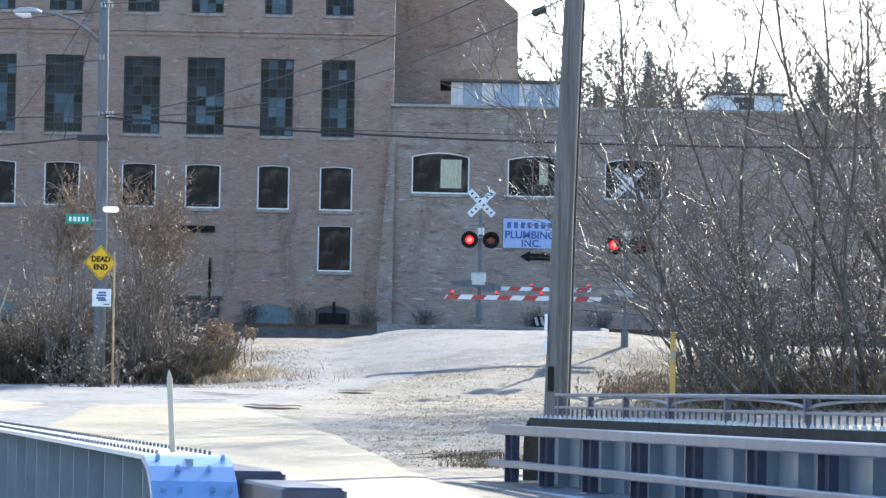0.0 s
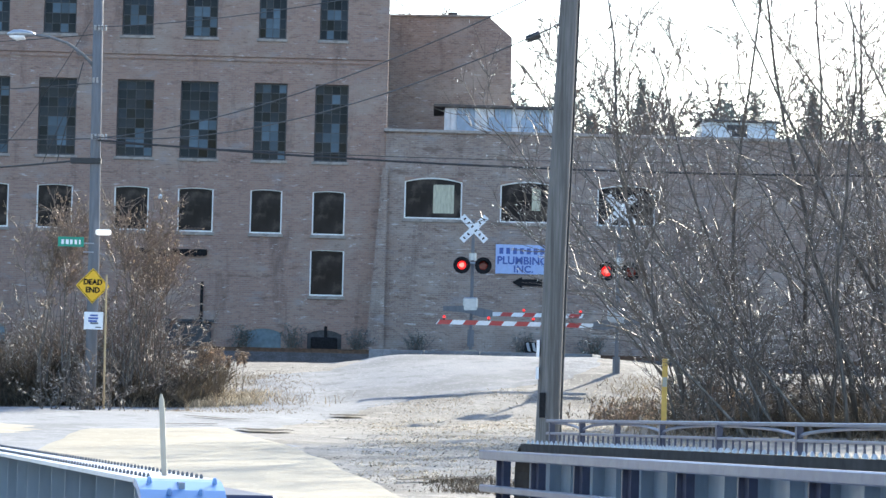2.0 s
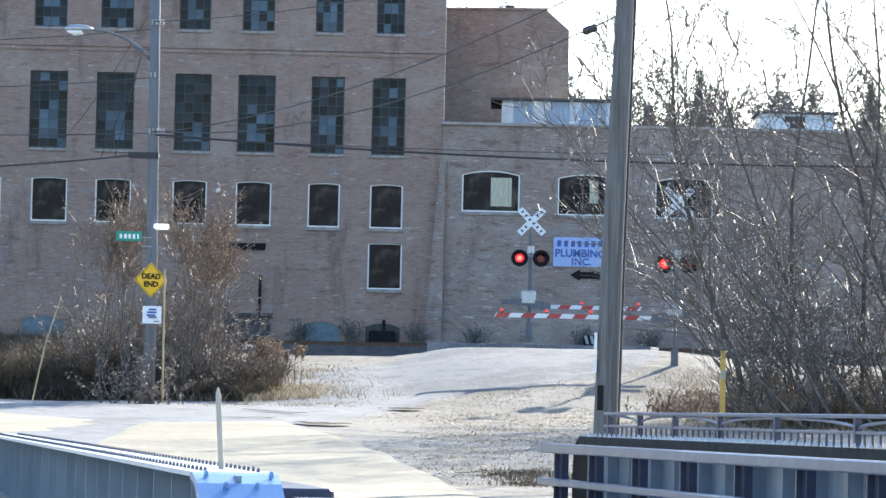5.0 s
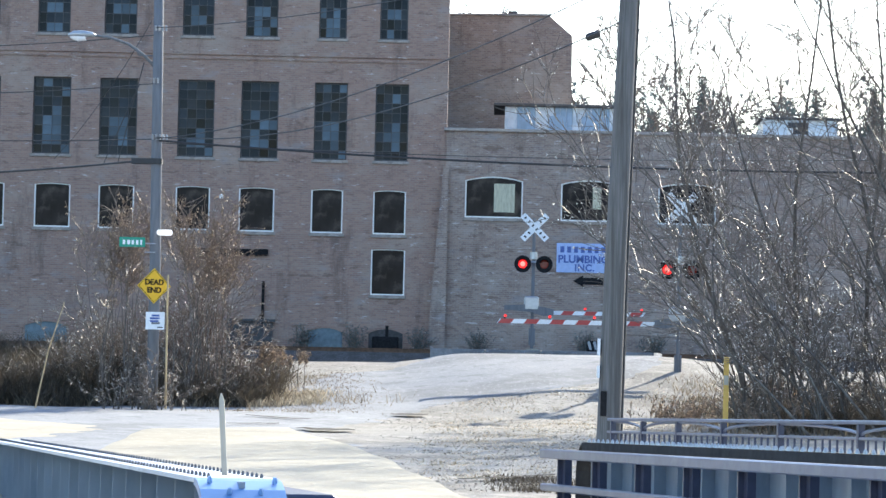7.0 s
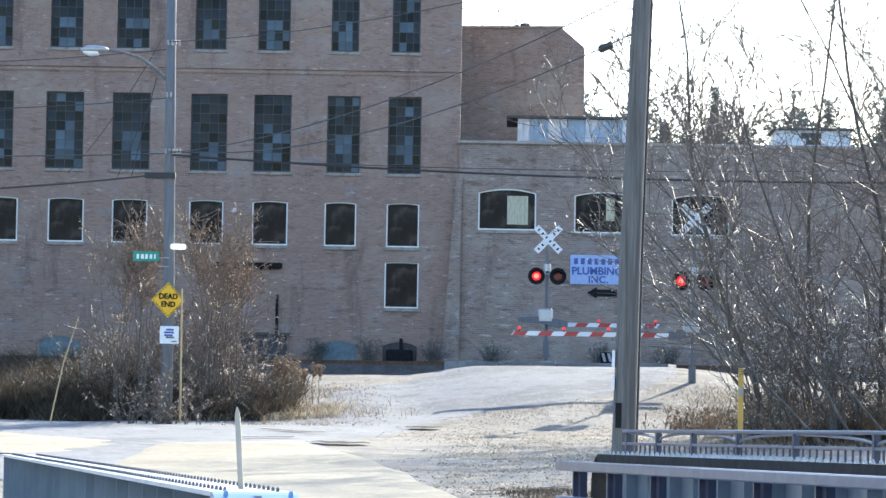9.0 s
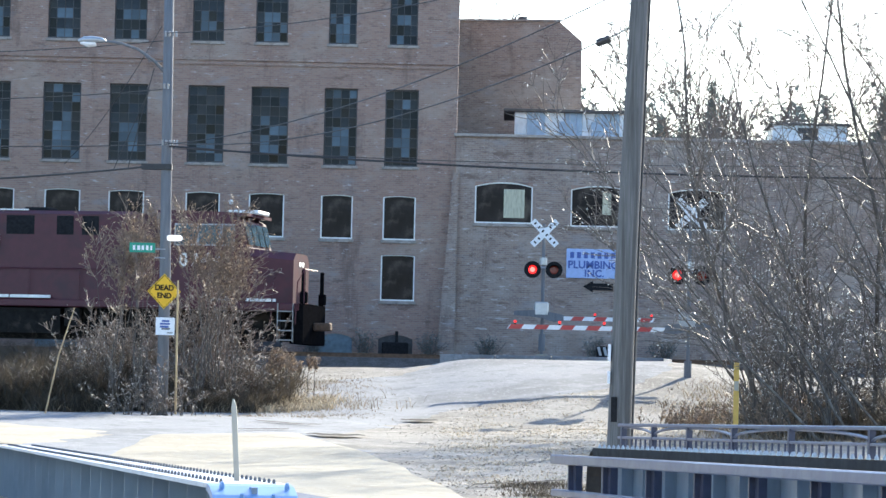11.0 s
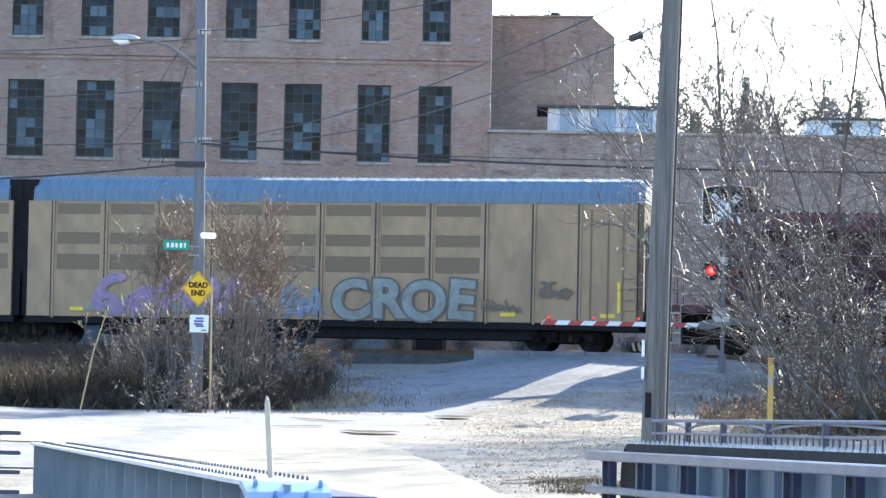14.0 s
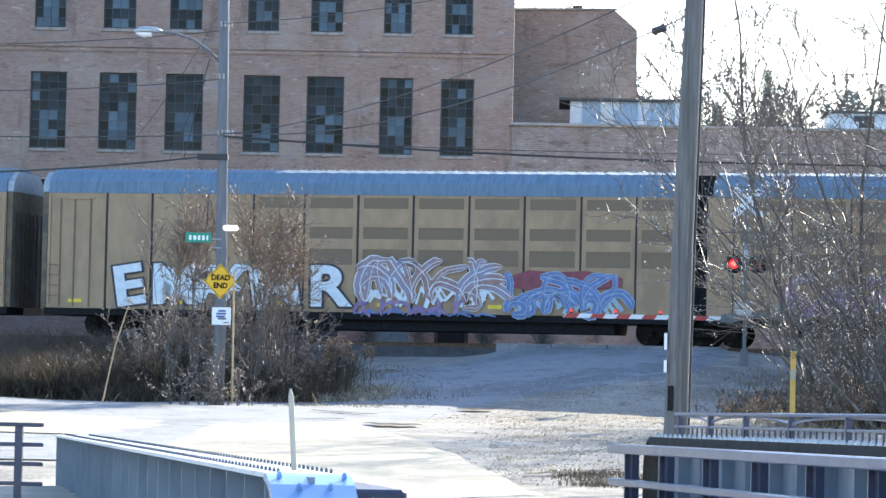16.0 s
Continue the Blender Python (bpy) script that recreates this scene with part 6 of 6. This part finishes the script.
# ---- woods behind the mill ----
def spruce(seed, h):
    r = random.Random(seed)
    ob = thing("spruce", pose(0, 0, 0), "dark green spruce tree behind the mill", "tree", "conifers behind the mill")
    g = geo()
    tube(g, [(0, 0, 0), (0, 0, h * 0.5), (0, 0, h)], [0.25, 0.16, 0.02], 7)
    part("trunk", g, "bark", ob)
    g = geo()
    z = h * 0.4
    while z < h:
        reach = (h - z) * r.uniform(0.34, 0.52) + 0.08
        for k in range(9):
            a = r.uniform(0, 2 * math.pi)
            ln = reach * r.uniform(0.6, 1.1)
            for q in range(11):
                u = (q + 0.5) / 11
                c = Vector((math.cos(a) * ln * u, math.sin(a) * ln * u, z - 0.28 * ln * u * u + r.gauss(0, 0.04)))
                for _ in range(2):
                    flake(g, r, c + Vector((r.gauss(0, 0.12), r.gauss(0, 0.12), r.gauss(0, 0.08))), min(0.24, 0.07 + 0.03 * (h - z)) * (1.1 - 0.4 * u) * r.uniform(0.7, 1.3))
        z += 0.26 * r.uniform(0.8, 1.2)
    tagged(part("crown", g, "needles", ob), kind="stuff")
    return ob


first = [spruce(50, 21.0), spruce(51, 18.5), spruce(52, 22.0)]
spots = [(8.6, 196, 0.86), (10.0, 190, 0.78), (12.2, 205, 0.98), (13.5, 199, 0.86), (16.4, 210, 1.0), (17.2, 196, 0.78), (19.0, 204, 0.98), (21.0, 198, 0.9), (22.8, 206, 1.1), (25.0, 200, 1.05), (27.0, 208, 1.2), (29, 202, 1.15),
         (14.8, 215, 0.95), (31, 205, 1.1), (24.0, 218, 1.1), (11.2, 222, 0.95), (18.2, 222, 1.0), (33.5, 210, 1.2), (9.4, 208, 0.92), (15.6, 200, 0.84), (20.0, 214, 1.02), (23.6, 200, 0.92), (28.0, 214, 1.12), (7.4, 204, 0.88), (13.0, 214, 0.98), (26.0, 214, 1.02)]
spots = [(x, y, s * (0.95 if x < 19.5 else 0.83)) for x, y, s in spots]
for k, (x, y, s) in enumerate(spots):
    if k < 3:
        first[k].matrix_basis = pose(x, y, 1.5) @ Matrix.Diagonal((s, s, s, 1))
    else:
        first[k % 3].scale = (s, s, s)
        copy_thing(first[k % 3], pose(x, y, 1.5, 0, 0, k * 67))
for k, (x, y, s) in enumerate(spots[:3]):
    first[k].scale = (s, s, s)
for k, (x, y, h, n) in enumerate(((4.3, 168, 21, 5), (8.8, 172, 20, 5), (12.2, 176, 16, 4), (15.2, 180, 17, 4), (19.5, 182, 20, 5), (21.5, 186, 19, 5), (26.5, 180, 21, 5), (5.3, 176, 16, 4))):
    r = random.Random(600 + k)
    stems = [((0, 0, 0), (r.gauss(0, 0.22), r.gauss(0, 0.15), 1), h * r.uniform(0.8, 1.0), 0.14) for _ in range(n)]
    shrub("bare_tree", "tall bare tree behind the low wing", "tree", "bare trees behind the mill", pose(x, y, 2.5), 650 + k, stems, branches=14, twigs=8, buds=0, bud_size=0.03, low=0.3, up=0.02, bend=0.09, thick=2.6, wide=1.0)
# low woods that close the view behind the roofs
g = geo()
r = random.Random(9)
for k in range(130):
    x, y, h = r.uniform(0, 55), r.uniform(228, 250), r.uniform(16, 23.5)
    for _ in range(620):
        a, u = r.uniform(0, 2 * math.pi), r.random()
        flake(g, r, Vector((x + math.cos(a) * 3.2 * (1 - u * 0.8) * r.random() ** 0.5, y + math.sin(a) * 2, 2 + h * u)), r.uniform(0.13, 0.34))
tagged(part("far_woods", g, "needles"), "far dark evergreen woods", "woods", kind="stuff")


# ---- stones, ruts and debris ----
r = random.Random(77)
g = geo()
for _ in range(5000):
    if r.random() < 0.75:
        x, y = clump(r, -2.5, 6.5, 62, 104, 300, 0.5)
    else:
        x, y = clump(r, -9.5, -2.5, 90, 108, 120, 0.5)
    s = r.uniform(0.012, 0.03)
    c = Vector((x, y, ground_z(x, y) + s * 0.35))
    i = len(g[0])
    g[0].extend(c + Vector(d) * s * r.uniform(0.7, 1.2) for d in ((1, 0, 0), (-1, 0, 0), (0, 1, 0), (0, -1, 0), (0, 0, 0.45), (0, 0, -0.45)))
    for f in ((0, 2, 4), (2, 1, 4), (1, 3, 4), (3, 0, 4), (2, 0, 5), (1, 2, 5), (3, 1, 5), (0, 3, 5)):
        g[1].append(tuple(i + k for k in f))
M["gravel"] = material("gravel", (0.19, 0.175, 0.155), 0.9, vary=0.3, scale=9, island=0.6)
me = bpy.data.meshes.new("gravel_stones")
me.from_pydata(g[0], [], g[1])
me.materials.append(M["gravel"])
tagged(new("gravel_stones", me), "loose grey gravel stones beside the road", "gravel", kind="stuff")


def rut(x0, y0, x1, y1, width, seed):
    """A ragged dark rut or broken edge in the ground."""
    r = random.Random(seed)
    g = geo()
    n = 40
    for k in range(n + 1):
        u = k / n
        x, y = x0 + (x1 - x0) * u, y0 + (y1 - y0) * u
        w = 0.7 * width * max(0, math.sin(math.pi * u)) ** 0.5 * (1 + 0.5 * noise.noise((u * 5, seed, 0))) + 0.02
        o = width * 0.4 * noise.noise((u * 4, seed, 3))
        for side in (-1, 0, 1):
            yy = y + side * w / 2 + o
            g[0].append(Vector((x, yy, ground_z(x, yy) + (0.08 if side == 0 else 0.068))))
    for k in range(n):
        for c in (0, 1):
            i = k * 3 + c
            g[1].append((i, i + 1, i + 4, i + 3))
    return tagged(part("rut", g, "crack"), "dark ragged rut in the road surface", "rut", "ruts in the road", kind="structure")


for k, spec in enumerate(RUTS):
    rut(*spec, 40 + k)


motions()
